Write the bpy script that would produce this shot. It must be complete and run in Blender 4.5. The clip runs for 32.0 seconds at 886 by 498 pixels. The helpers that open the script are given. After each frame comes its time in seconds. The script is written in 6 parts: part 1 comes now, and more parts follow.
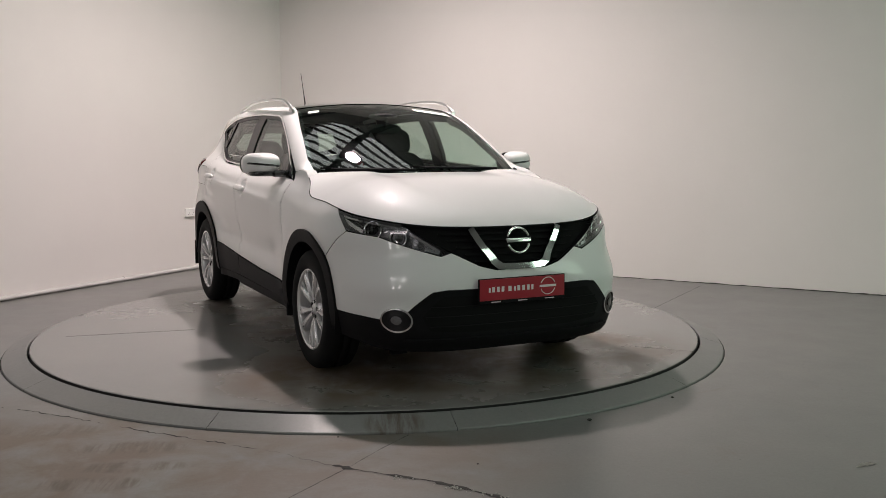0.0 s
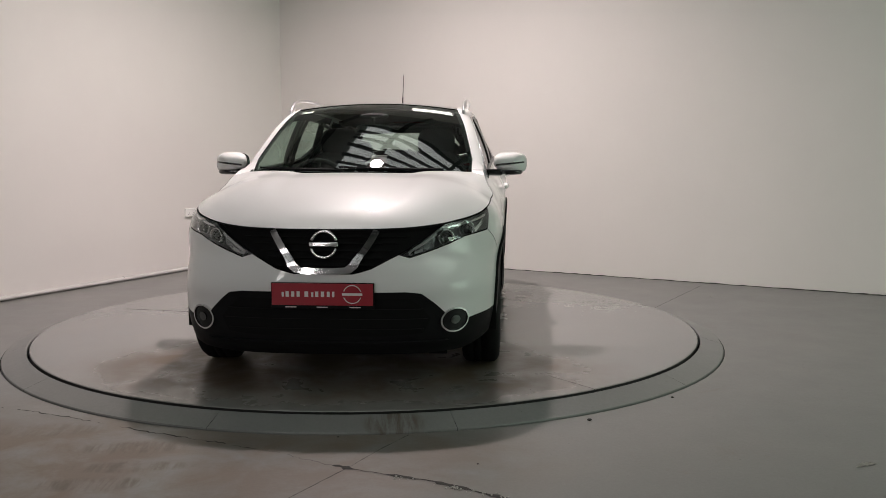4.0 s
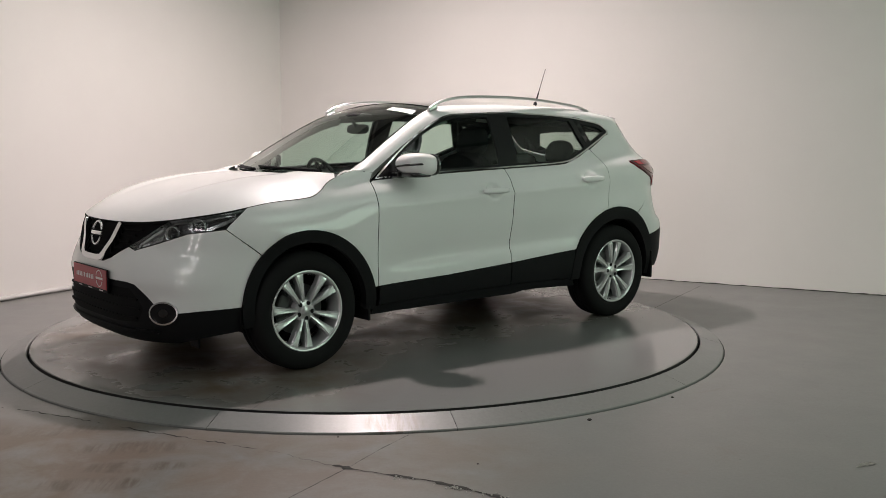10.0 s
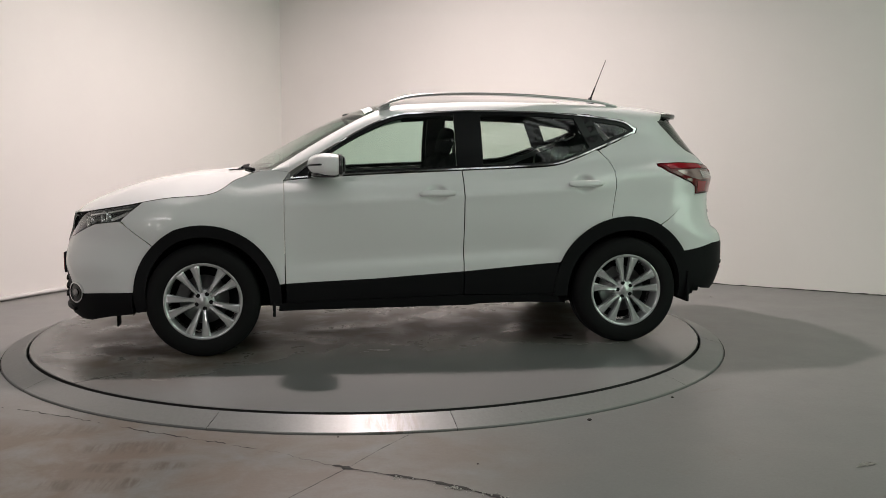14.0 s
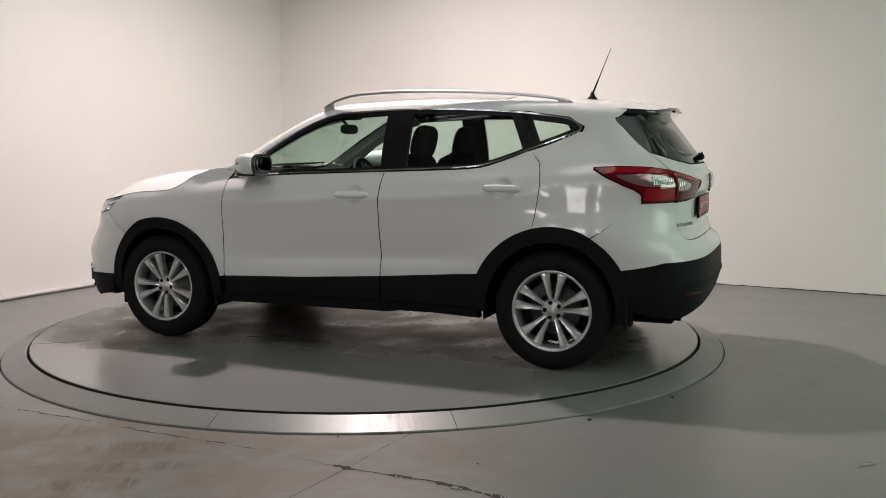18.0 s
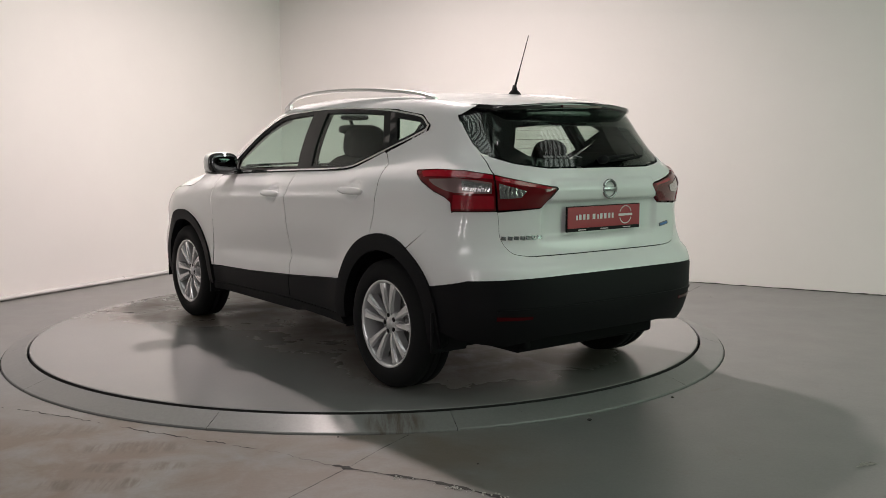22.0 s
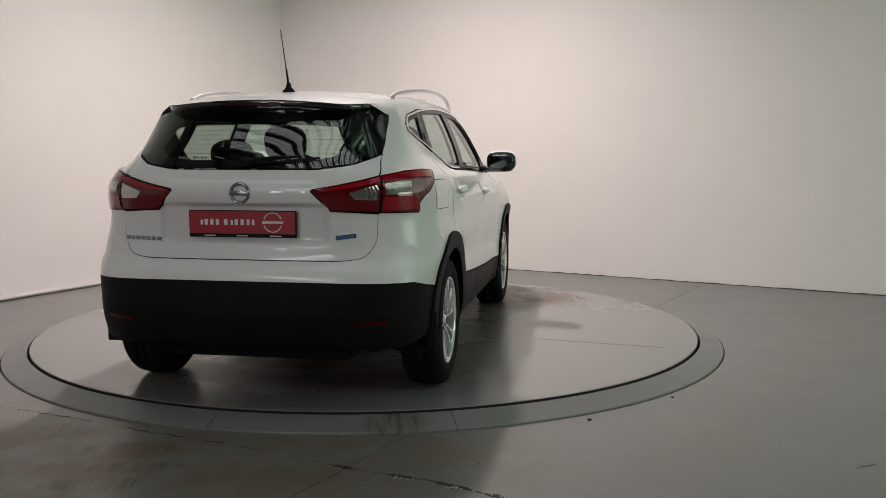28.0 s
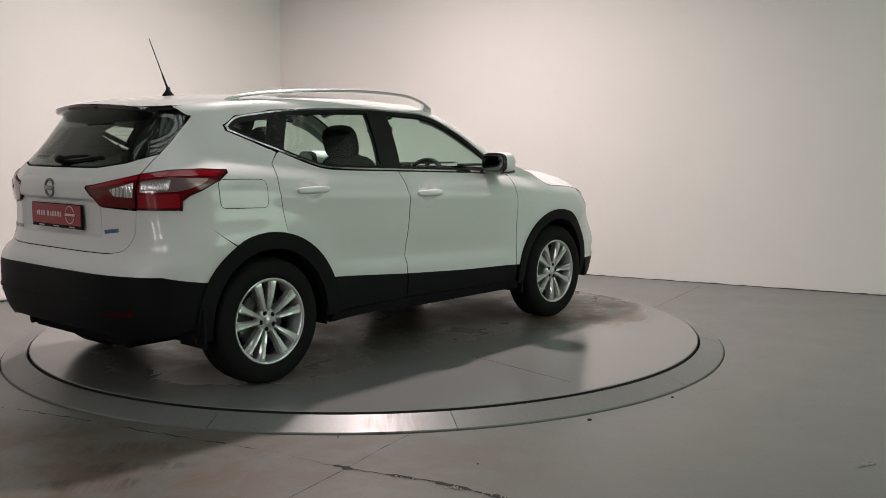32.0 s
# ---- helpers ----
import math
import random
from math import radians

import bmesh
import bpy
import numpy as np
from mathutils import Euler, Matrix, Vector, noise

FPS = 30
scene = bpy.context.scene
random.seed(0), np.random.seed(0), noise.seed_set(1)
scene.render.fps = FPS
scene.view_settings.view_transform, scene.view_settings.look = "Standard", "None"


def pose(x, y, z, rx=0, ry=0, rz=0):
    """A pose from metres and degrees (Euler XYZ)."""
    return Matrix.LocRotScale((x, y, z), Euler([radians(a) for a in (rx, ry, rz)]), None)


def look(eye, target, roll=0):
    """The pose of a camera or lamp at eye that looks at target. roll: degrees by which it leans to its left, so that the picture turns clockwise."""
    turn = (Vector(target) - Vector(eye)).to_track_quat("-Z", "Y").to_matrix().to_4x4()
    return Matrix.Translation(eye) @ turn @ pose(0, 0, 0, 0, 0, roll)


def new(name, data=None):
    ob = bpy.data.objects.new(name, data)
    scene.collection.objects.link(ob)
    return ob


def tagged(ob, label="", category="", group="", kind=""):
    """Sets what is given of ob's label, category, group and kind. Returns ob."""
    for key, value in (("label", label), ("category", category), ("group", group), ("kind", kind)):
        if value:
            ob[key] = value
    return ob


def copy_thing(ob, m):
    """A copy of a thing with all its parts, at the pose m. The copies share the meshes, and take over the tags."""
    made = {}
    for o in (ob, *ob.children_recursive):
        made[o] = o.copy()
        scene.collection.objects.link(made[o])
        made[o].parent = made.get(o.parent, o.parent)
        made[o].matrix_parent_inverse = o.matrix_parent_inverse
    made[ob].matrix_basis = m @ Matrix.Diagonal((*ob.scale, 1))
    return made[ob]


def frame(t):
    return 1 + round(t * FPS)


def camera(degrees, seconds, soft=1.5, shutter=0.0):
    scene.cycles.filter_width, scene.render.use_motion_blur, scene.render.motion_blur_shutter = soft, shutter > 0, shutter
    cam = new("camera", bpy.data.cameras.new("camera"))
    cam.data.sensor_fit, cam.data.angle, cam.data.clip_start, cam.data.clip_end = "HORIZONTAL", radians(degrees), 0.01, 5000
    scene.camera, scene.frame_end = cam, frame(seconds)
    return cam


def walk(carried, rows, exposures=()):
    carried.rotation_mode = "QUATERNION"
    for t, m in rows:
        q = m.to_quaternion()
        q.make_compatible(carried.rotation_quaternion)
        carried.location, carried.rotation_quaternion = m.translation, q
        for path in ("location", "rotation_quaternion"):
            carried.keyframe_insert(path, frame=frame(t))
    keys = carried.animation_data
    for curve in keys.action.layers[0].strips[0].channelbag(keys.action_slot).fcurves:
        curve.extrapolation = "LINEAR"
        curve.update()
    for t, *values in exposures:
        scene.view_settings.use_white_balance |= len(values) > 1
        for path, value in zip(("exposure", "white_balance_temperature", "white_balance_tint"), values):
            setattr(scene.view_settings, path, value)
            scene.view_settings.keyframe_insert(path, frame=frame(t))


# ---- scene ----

# One still camera before a turntable that carries a car. The floor is z = 0, the turntable's
# axis is x = y = 0 and its top is DECK above the floor. The car's own space: x ahead, y to its left.
DECK = 0.065
EYE = Vector((0.0, -6.750, 1.349))
yaw, tilt = radians(4.308), radians(6.352)
AIM = EYE + Vector((math.sin(yaw) * math.cos(tilt), math.cos(yaw) * math.cos(tilt), -math.sin(tilt)))
cam = camera(49.66, 32.0, soft=0.5)
walk(cam, [(0.0, look(EYE, AIM, -0.040)), (32.0, look(EYE, AIM, -0.040))],
     exposures=[(0.0, -0.02), (1.0, -0.06), (3.0, -0.08), (6.0, -0.05), (7.5, 0.04), (9.0, 0.11), (11.0, 0.13), (14.0, 0.24), (18.0, 0.29), (20.0, 0.30), (22.0, 0.29), (24.5, 0.20), (26.5, 0.09), (28.0, 0.00), (31.0, 0.05), (32.0, 0.11)])

# turn of the deck, in degrees, by the second
TURN = [
    (0.0, -68.15), (1.0, -75.36), (2.0, -83.12), (3.0, -90.78), (3.5, -94.59), (5.5, -110.0),
    (6.0, -113.84), (7.0, -121.54), (8.0, -129.23), (9.0, -136.97), (10.0, -144.53), (11.0, -152.03),
    (12.0, -159.82), (13.0, -167.39), (14.0, -174.79), (14.5, -178.46), (16.5, -193.48), (17.0, -197.55),
    (18.0, -205.64), (19.0, -213.65), (20.0, -221.57), (21.0, -229.57), (22.0, -237.36), (23.0, -245.22),
    (24.0, -252.86), (25.0, -260.6), (25.5, -264.53), (27.5, -280.45), (28.0, -284.23), (29.0, -292.03),
    (30.0, -300.03), (31.0, -307.87), (32.0, -315.55)]
CAR_X, CAR_Y = -0.231, 0.047

# ---- world and light ----
world = bpy.data.worlds.new("world")
scene.world = world
world.use_nodes = True
world.node_tree.nodes["Background"].inputs[0].default_value = (0.5, 0.5, 0.5, 1)
world.node_tree.nodes["Background"].inputs[1].default_value = 0.02

HIGH = 5.6
LAMP = Vector((-0.06, 0.84, 4.30))


def lamp(name, kind, m, energy, colour, size=0.3, size_y=None, spread=180):
    data = bpy.data.lights.new(name, kind)
    data.energy, data.color = energy, colour
    if kind == "AREA":
        data.shape = "RECTANGLE" if size_y else "DISK"
        data.size, data.spread = size, radians(spread)
        if size_y:
            data.size_y = size_y
    else:
        data.shadow_soft_size = size
    ob = new(name, data)
    ob.matrix_world = m
    return ob


lamp("lamp_light", "AREA", look(LAMP - Vector((0, 0, 0.02)), LAMP - Vector((0, 0, 1))), 172, (1.0, 0.85, 0.835), 0.22, None, 148)
# two fill lamps, added under unseen rooflights behind and beside the camera
lamp("rooflight_fill", "AREA", look((-4.0, -9.4, HIGH - 0.05), (-3.6, -8.4, 0.0)), 345, (1.0, 0.92, 0.92), 4.0, 4.5)
lamp("rooflight_fill", "AREA", look((5.6, -4.2, HIGH - 0.05), (5.0, -3.6, 0)), 150, (0.76, 1.0, 0.80), 5.0, 6.0)
EAST_AT, EAST_IN = Vector((8.29, -4.55, 1.95)), Vector((-0.8346, 0.5509, 0))         # an unseen window added in the east wall for green fill light
SOUTH_AT, SOUTH_IN = Vector((-4.69, -10.59, 2.30)), Vector((0.532, 0.847, 0))      # a window in the south wall
lamp("window_fill", "AREA", look(EAST_AT + EAST_IN * 0.06, EAST_AT + EAST_IN), 64, (0.68, 1.0, 0.74), 4.0, 2.2)
for side in (-0.7, 0.7):
    at = SOUTH_AT + SOUTH_IN * 0.06 + Vector((0.847, -0.532, 0)) * side
    lamp("window_fill", "AREA", look(at, at + SOUTH_IN), 27, (1.0, 0.94, 0.93), 0.42, 2.4)

# ---- materials ----
def material(name, colour, rough=0.5, metal=0.0, coat=0.0, coat_rough=0.05, spec=0.5, alpha=None):
    m = bpy.data.materials.new(name)
    m.use_nodes = True
    b = m.node_tree.nodes["Principled BSDF"]
    b.inputs["Base Color"].default_value = (*colour, 1)
    b.inputs["Roughness"].default_value = rough
    b.inputs["Metallic"].default_value = metal
    b.inputs["Coat Weight"].default_value = coat
    b.inputs["Coat Roughness"].default_value = coat_rough
    b.inputs["Specular IOR Level"].default_value = spec
    return m


def node(m, kind, **values):
    n = m.node_tree.nodes.new(kind)
    for key, value in values.items():
        n.inputs[key.replace("_", " ")].default_value = value
    return n


def link(m, a, b):
    m.node_tree.links.new(a, b)


def coords(m, scale=(1, 1, 1), space="Object"):
    tc, mp = node(m, "ShaderNodeTexCoord"), node(m, "ShaderNodeMapping")
    mp.inputs["Scale"].default_value = scale
    link(m, tc.outputs[space], mp.inputs["Vector"])
    return mp.outputs[0]


def ramp(m, fac, stops):
    r = node(m, "ShaderNodeValToRGB")
    while len(r.color_ramp.elements) < len(stops):
        r.color_ramp.elements.new(0.5)
    for e, (at, c) in zip(r.color_ramp.elements, stops):
        e.position, e.color = at, (*c, 1)
    link(m, fac, r.inputs[0])
    return r.outputs[0]


def noise_of(m, vec, scale, detail=4, rough=0.6, distort=0.0):
    n = node(m, "ShaderNodeTexNoise", Scale=scale, Detail=detail, Roughness=rough, Distortion=distort)
    link(m, vec, n.inputs["Vector"])
    return n.outputs["Fac"]


def mixed(m, fac, a, b, blend="MIX"):
    n = m.node_tree.nodes.new("ShaderNodeMix")
    n.data_type, n.blend_type = "RGBA", blend
    for value, socket in ((fac, n.inputs[0]), (a, n.inputs[6]), (b, n.inputs[7])):
        if isinstance(value, bpy.types.NodeSocket):
            link(m, value, socket)
        elif isinstance(value, tuple):
            socket.default_value = (*value, 1)
        else:
            socket.default_value = value
    return n.outputs[2]


def bumped(m, height, strength, distance=0.01):
    b = node(m, "ShaderNodeBump", Strength=strength, Distance=distance)
    link(m, height, b.inputs["Height"])
    link(m, b.outputs[0], m.node_tree.nodes["Principled BSDF"].inputs["Normal"])


def bsdf(m):
    return m.node_tree.nodes["Principled BSDF"]


def patch(m, vec, at, reach, soft=0.6):
    """A soft-edged mask: 1 round a place, 0 past its reach."""
    d = node(m, "ShaderNodeVectorMath")
    d.operation = "SUBTRACT"
    d.inputs[1].default_value = (*at, 0)
    link(m, vec, d.inputs[0])
    s = node(m, "ShaderNodeVectorMath")
    s.operation = "DIVIDE"
    s.inputs[1].default_value = (*reach, 1)
    link(m, d.outputs[0], s.inputs[0])
    n = node(m, "ShaderNodeVectorMath")
    n.operation = "LENGTH"
    link(m, s.outputs[0], n.inputs[0])
    r = node(m, "ShaderNodeMapRange")
    r.inputs["From Min"].default_value, r.inputs["From Max"].default_value = 1 - soft, 1.0
    r.inputs["To Min"].default_value, r.inputs["To Max"].default_value = 1, 0
    link(m, n.outputs["Value"], r.inputs["Value"])
    return r.outputs[0]


def times_(m, a, b):
    n = node(m, "ShaderNodeMath")
    n.operation = "MULTIPLY"
    for i, v in enumerate((a, b)):
        if isinstance(v, bpy.types.NodeSocket):
            link(m, v, n.inputs[i])
        else:
            n.inputs[i].default_value = v
    return n.outputs[0]


def painted_concrete(name, base, worn, dirt, rough=0.28, stain=0.55, places=(), smears=(), pits=1.0):
    """Floor paint over concrete: dull patches, brown dirt where it was driven on, fine pits."""
    m = material(name, base, rough)
    v = coords(m)
    c = ramp(m, noise_of(m, v, 0.9, 5, 0.55, 0.4), [(0.35, base), (0.7, worn)])
    r = ramp(m, noise_of(m, v, 3.0, 6, 0.7), [(0.3, (rough - 0.02,) * 3), (0.75, (rough + 0.05,) * 3)])
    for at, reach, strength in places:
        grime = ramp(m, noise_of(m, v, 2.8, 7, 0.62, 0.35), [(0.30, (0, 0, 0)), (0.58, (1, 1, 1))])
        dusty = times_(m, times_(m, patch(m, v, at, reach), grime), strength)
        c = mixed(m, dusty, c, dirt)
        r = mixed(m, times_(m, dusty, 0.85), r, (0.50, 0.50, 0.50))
    for at, reach, strength in smears:
        streak = noise_of(m, coords(m, (9.0, 1.2, 1)), 2.0, 6, 0.7, 0.3)
        s = ramp(m, streak, [(0.45, (0, 0, 0)), (0.60, (1, 1, 1))])
        c = mixed(m, times_(m, times_(m, patch(m, v, at, reach, 0.35), s), strength), c, tuple(k * 0.60 for k in dirt))
    spots = ramp(m, noise_of(m, v, 2.2, 8, 0.72, 0.8), [(stain, (0, 0, 0)), (stain + 0.2, (0.6, 0.6, 0.6))])
    c = mixed(m, spots, c, dirt)
    fine = noise_of(m, v, 60, 3, 0.7)
    c2 = mixed(m, 0.12 * pits, c, ramp(m, fine, [(0.3, (0.05, 0.05, 0.05)), (0.7, (0.6, 0.6, 0.58))]), "OVERLAY")
    specks = ramp(m, noise_of(m, v, 38, 2, 0.5), [(0.745, (0, 0, 0)), (0.77, (1, 1, 1))])
    c2 = mixed(m, times_(m, specks, 0.5 * pits), c2, (0.03, 0.03, 0.03))
    link(m, c2, bsdf(m).inputs["Base Color"])
    link(m, r, bsdf(m).inputs["Roughness"])
    bumped(m, noise_of(m, v, 25, 6, 0.7), 0.05 * pits, 0.004)
    return m


def wall_paint(name, colour):
    m = material(name, colour, 0.75)
    v = coords(m)
    c = mixed(m, ramp(m, noise_of(m, v, 0.8, 5, 0.6), [(0.3, (0, 0, 0)), (0.75, (1, 1, 1))]), colour, tuple(k * 0.95 for k in colour))
    link(m, c, bsdf(m).inputs["Base Color"])
    bumped(m, noise_of(m, v, 90, 4, 0.6), 0.08, 0.003)
    return m


FLOOR = painted_concrete("floor_paint", (0.168, 0.171, 0.166), (0.190, 0.187, 0.179), (0.142, 0.100, 0.070), 0.34, 0.62,
                         [((-1.6, -3.0), (2.2, 1.5), 0.85), ((0.1, -2.75), (0.9, 0.7), 0.5)],
                         [((-1.06, -2.52), (0.30, 0.10), 0.8), ((-1.02, -2.78), (0.30, 0.08), 0.9), ((-1.10, -2.98), (0.28, 0.09), 1.0), ((-1.52, -2.22), (0.30, 0.12), 0.5)])
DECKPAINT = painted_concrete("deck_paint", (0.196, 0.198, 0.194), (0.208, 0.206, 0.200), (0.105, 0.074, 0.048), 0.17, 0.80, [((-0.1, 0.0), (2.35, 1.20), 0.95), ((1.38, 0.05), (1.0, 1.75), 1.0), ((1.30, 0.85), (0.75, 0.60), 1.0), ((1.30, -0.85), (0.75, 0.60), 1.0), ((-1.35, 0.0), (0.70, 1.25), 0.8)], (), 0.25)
RINGPAINT = painted_concrete("ring_paint", (0.175, 0.178, 0.174), (0.195, 0.193, 0.187), (0.15, 0.11, 0.08), 0.37, 0.66, [], [((0.10, -2.34), (0.16, 0.12), 0.9)])
WALL = wall_paint("wall_paint", (0.80, 0.775, 0.745))
# the unseen hall's dimness is put into this colour
DIMWALL = wall_paint("dimmed_wall_paint", (0.20, 0.20, 0.195))
SHEET = wall_paint("roof_sheet", (0.32, 0.325, 0.32))
STEEL = material("dark_steel", (0.05, 0.05, 0.05), 0.5, 0.3)
# near-black whose colour stands for the shade in gaps
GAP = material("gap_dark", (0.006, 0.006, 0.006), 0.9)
CONDUIT = material("conduit_grey", (0.64, 0.63, 0.61), 0.5)
SOCKET = material("socket_plastic", (0.86, 0.86, 0.84), 0.35)
GLOW = bpy.data.materials.new("lamp_glow")
GLOW.use_nodes = True
bsdf(GLOW).inputs["Emission Color"].default_value = (1.0, 0.9, 0.82, 1)
bsdf(GLOW).inputs["Emission Strength"].default_value = 30
ROOFLIGHT = bpy.data.materials.new("rooflight_sheet")
ROOFLIGHT.use_nodes = True
bsdf(ROOFLIGHT).inputs["Base Color"].default_value = (0.7, 0.72, 0.72, 1)
bsdf(ROOFLIGHT).inputs["Emission Color"].default_value = (0.97, 1.0, 0.98, 1)
bsdf(ROOFLIGHT).inputs["Emission Strength"].default_value = 1.15
# weaker glow, for the added rooflights and the hall windows' panes
DIMROOFLIGHT = ROOFLIGHT.copy()
DIMROOFLIGHT.name = "dim_rooflight_sheet"
bsdf(DIMROOFLIGHT).inputs["Emission Strength"].default_value = 0.7
CRACK = material("crack_dark", (0.035, 0.032, 0.03), 0.9)
SCRAP = material("scrap_paper", (0.42, 0.41, 0.38), 0.8)

WHITE = material("white_car_paint", (0.78, 0.78, 0.775), 0.45, 0.0, 0.8, 0.04, 0.2)
BLACKPLASTIC = material("black_plastic", (0.0085, 0.0085, 0.0095), 0.55, spec=0.10)
v_ = coords(BLACKPLASTIC)
bumped(BLACKPLASTIC, noise_of(BLACKPLASTIC, v_, 260, 3, 0.6), 0.15, 0.002)
FOGLENS = material("fog_lens", (0.010, 0.010, 0.011), 0.20, 0.0, 0.0, spec=0.25)
GLOSSBLACK = material("gloss_black", (0.008, 0.008, 0.009), 0.08, 0.0, 1.0)
FRAMEBLACK = material("frame_black", (0.008, 0.008, 0.009), 0.30, spec=0.25)
INNER = material("inner_black", (0.0085, 0.0085, 0.009), 0.8, spec=0.1)
CHROME = material("chrome", (0.75, 0.75, 0.76), 0.08, 1.0)
SILVER = material("silver_metal", (0.62, 0.62, 0.62), 0.28, 1.0)
ALLOY = material("alloy_paint", (0.62, 0.62, 0.63), 0.24, 0.6, 0.5)
RUBBER = material("tyre_rubber", (0.0105, 0.0105, 0.011), 0.75, spec=0.12)
FABRIC = material("seat_fabric", (0.014, 0.014, 0.016), 0.95, spec=0.1)
TRIM = material("grey_trim", (0.33, 0.33, 0.31), 0.8)
DASH = material("dash_plastic", (0.012, 0.012, 0.013), 0.7, spec=0.2)
RED = material("red_lens", (0.125, 0.001, 0.004), 0.12, 0.0, 0.7, spec=0.3)
BRIGHTRED = material("bright_red_lens", (0.30, 0.003, 0.012), 0.10, 0.0, 0.8, spec=0.3)
DARKRED = material("dark_red_lens", (0.05, 0.002, 0.004), 0.15, 0.0, 0.25, spec=0.15)
REFLECTOR = material("lamp_reflector", (0.07, 0.07, 0.073), 0.38, 0.5, 0.2)
FACETS = material("lamp_facets", (0.30, 0.30, 0.31), 0.26, 0.8, 0.4)
facet_ = node(FACETS, "ShaderNodeTexVoronoi", Scale=26.0)
link(FACETS, coords(FACETS), facet_.inputs["Vector"])
bumped(FACETS, facet_.outputs["Distance"], 0.35, 0.01)
SATIN = material("satin_chrome", (0.80, 0.80, 0.80), 0.24, 0.95)
BADGEMETAL = material("badge_metal", (0.30, 0.30, 0.31), 0.25, 0.9)
PALEFILM = material("pale_film", (0.16, 0.17, 0.17), 0.6)
CLEAR = material("clear_lens_reflector", (0.55, 0.54, 0.545), 0.14, 0.95, 1.0)
ribs_ = node(CLEAR, "ShaderNodeTexWave", Scale=38.0, Distortion=1.5)
link(CLEAR, coords(CLEAR, (1, 1, 0.25)), ribs_.inputs["Vector"])
bumped(CLEAR, ribs_.outputs["Fac"], 0.45, 0.004)
PALELENS = material("pale_lens", (0.34, 0.22, 0.22), 0.20, 0.6, 1.0)
PLATE = material("red_plate", (0.33, 0.008, 0.022), 0.35)
PRINT = material("white_print", (0.72, 0.66, 0.66), 0.5)
BLUE = material("blue_badge", (0.03, 0.13, 0.34), 0.3, 0.0)
LABEL = material("paper_label", (0.62, 0.70, 0.64), 0.6)
DISCMETAL = material("brake_metal", (0.20, 0.20, 0.20), 0.4, 0.9)


def glass(name, tint, gloss=1.0):
    """A thin pane: clear with a tint, gloss by its angle."""
    m = bpy.data.materials.new(name)
    m.use_nodes = True
    t = m.node_tree
    t.nodes.remove(bsdf(m))
    out = t.nodes["Material Output"]
    clear, shine, mix = node(m, "ShaderNodeBsdfTransparent"), node(m, "ShaderNodeBsdfGlossy"), node(m, "ShaderNodeMixShader")
    clear.inputs[0].default_value = (*tint, 1)
    shine.inputs["Roughness"].default_value = 0.015
    shine.inputs[0].default_value = (gloss, gloss, gloss, 1)
    f = node(m, "ShaderNodeLayerWeight", Blend=0.5)
    p = node(m, "ShaderNodeMath")
    p.operation, p.inputs[1].default_value = "POWER", 4.0
    link(m, f.outputs["Facing"], p.inputs[0])
    r = node(m, "ShaderNodeMapRange")
    r.inputs["To Min"].default_value, r.inputs["To Max"].default_value = 0.08, 0.95
    link(m, p.outputs[0], r.inputs["Value"])
    link(m, r.outputs[0], mix.inputs[0])
    link(m, clear.outputs[0], mix.inputs[1])
    link(m, shine.outputs[0], mix.inputs[2])
    link(m, mix.outputs[0], out.inputs[0])
    return m


GLASS = glass("window_glass", (0.76, 0.90, 0.83), 0.6)
SCREENGLASS = glass("windscreen_glass", (0.76, 0.90, 0.83))
TINTED = glass("rear_glass", (0.74, 0.84, 0.78), 0.6)
SMOKEGLASS = glass("tailgate_glass", (0.56, 0.63, 0.59), 0.7)
LENS = glass("lamp_lens", (0.92, 0.93, 0.94))


# ---- building blocks ----
def part(name, bm, mat, parent=None, label="", smooth=False):
    """One mesh object, under a thing where parent is given."""
    me = bpy.data.meshes.new(name)
    bm.to_mesh(me)
    bm.free()
    me.materials.append(mat)
    if smooth:
        for p in me.polygons:
            p.use_smooth = True
    ob = new(name, me)
    ob.parent = parent
    if label:
        ob["label"] = label
    return ob


def box(bm, lo, hi, bevel=0.0, m=None):
    r = bmesh.ops.create_cube(bm, size=1.0)
    vs = r["verts"]
    size = Vector(hi) - Vector(lo)
    mid = (Vector(hi) + Vector(lo)) / 2
    for v in vs:
        v.co = Vector((v.co.x * size.x, v.co.y * size.y, v.co.z * size.z)) + mid
    if bevel:
        es = list({e for v in vs for e in v.link_edges})
        r = bmesh.ops.bevel(bm, geom=es, offset=bevel, segments=2, affect="EDGES", profile=0.5)
        vs = list({v for f in r["faces"] for v in f.verts} | {v for v in vs if v.is_valid})
    if m is not None:
        for v in vs:
            v.co = m @ v.co
    return bm


def lathe(bm, profile, m=None, steps=48, close=False):
    """Turns a profile of (radius, height) round the local z axis."""
    rings = []
    for r, z in profile:
        rings.append([bm.verts.new((r * math.cos(2 * math.pi * i / steps), r * math.sin(2 * math.pi * i / steps), z)) for i in range(steps)])
    pairs = list(zip(rings, rings[1:])) + ([(rings[-1], rings[0])] if close else [])
    for a, b in pairs:
        for i in range(steps):
            j = (i + 1) % steps
            bm.faces.new((a[i], a[j], b[j], b[i]))
    if m is not None:
        for ring in rings:
            for v in ring:
                v.co = m @ v.co
    return rings


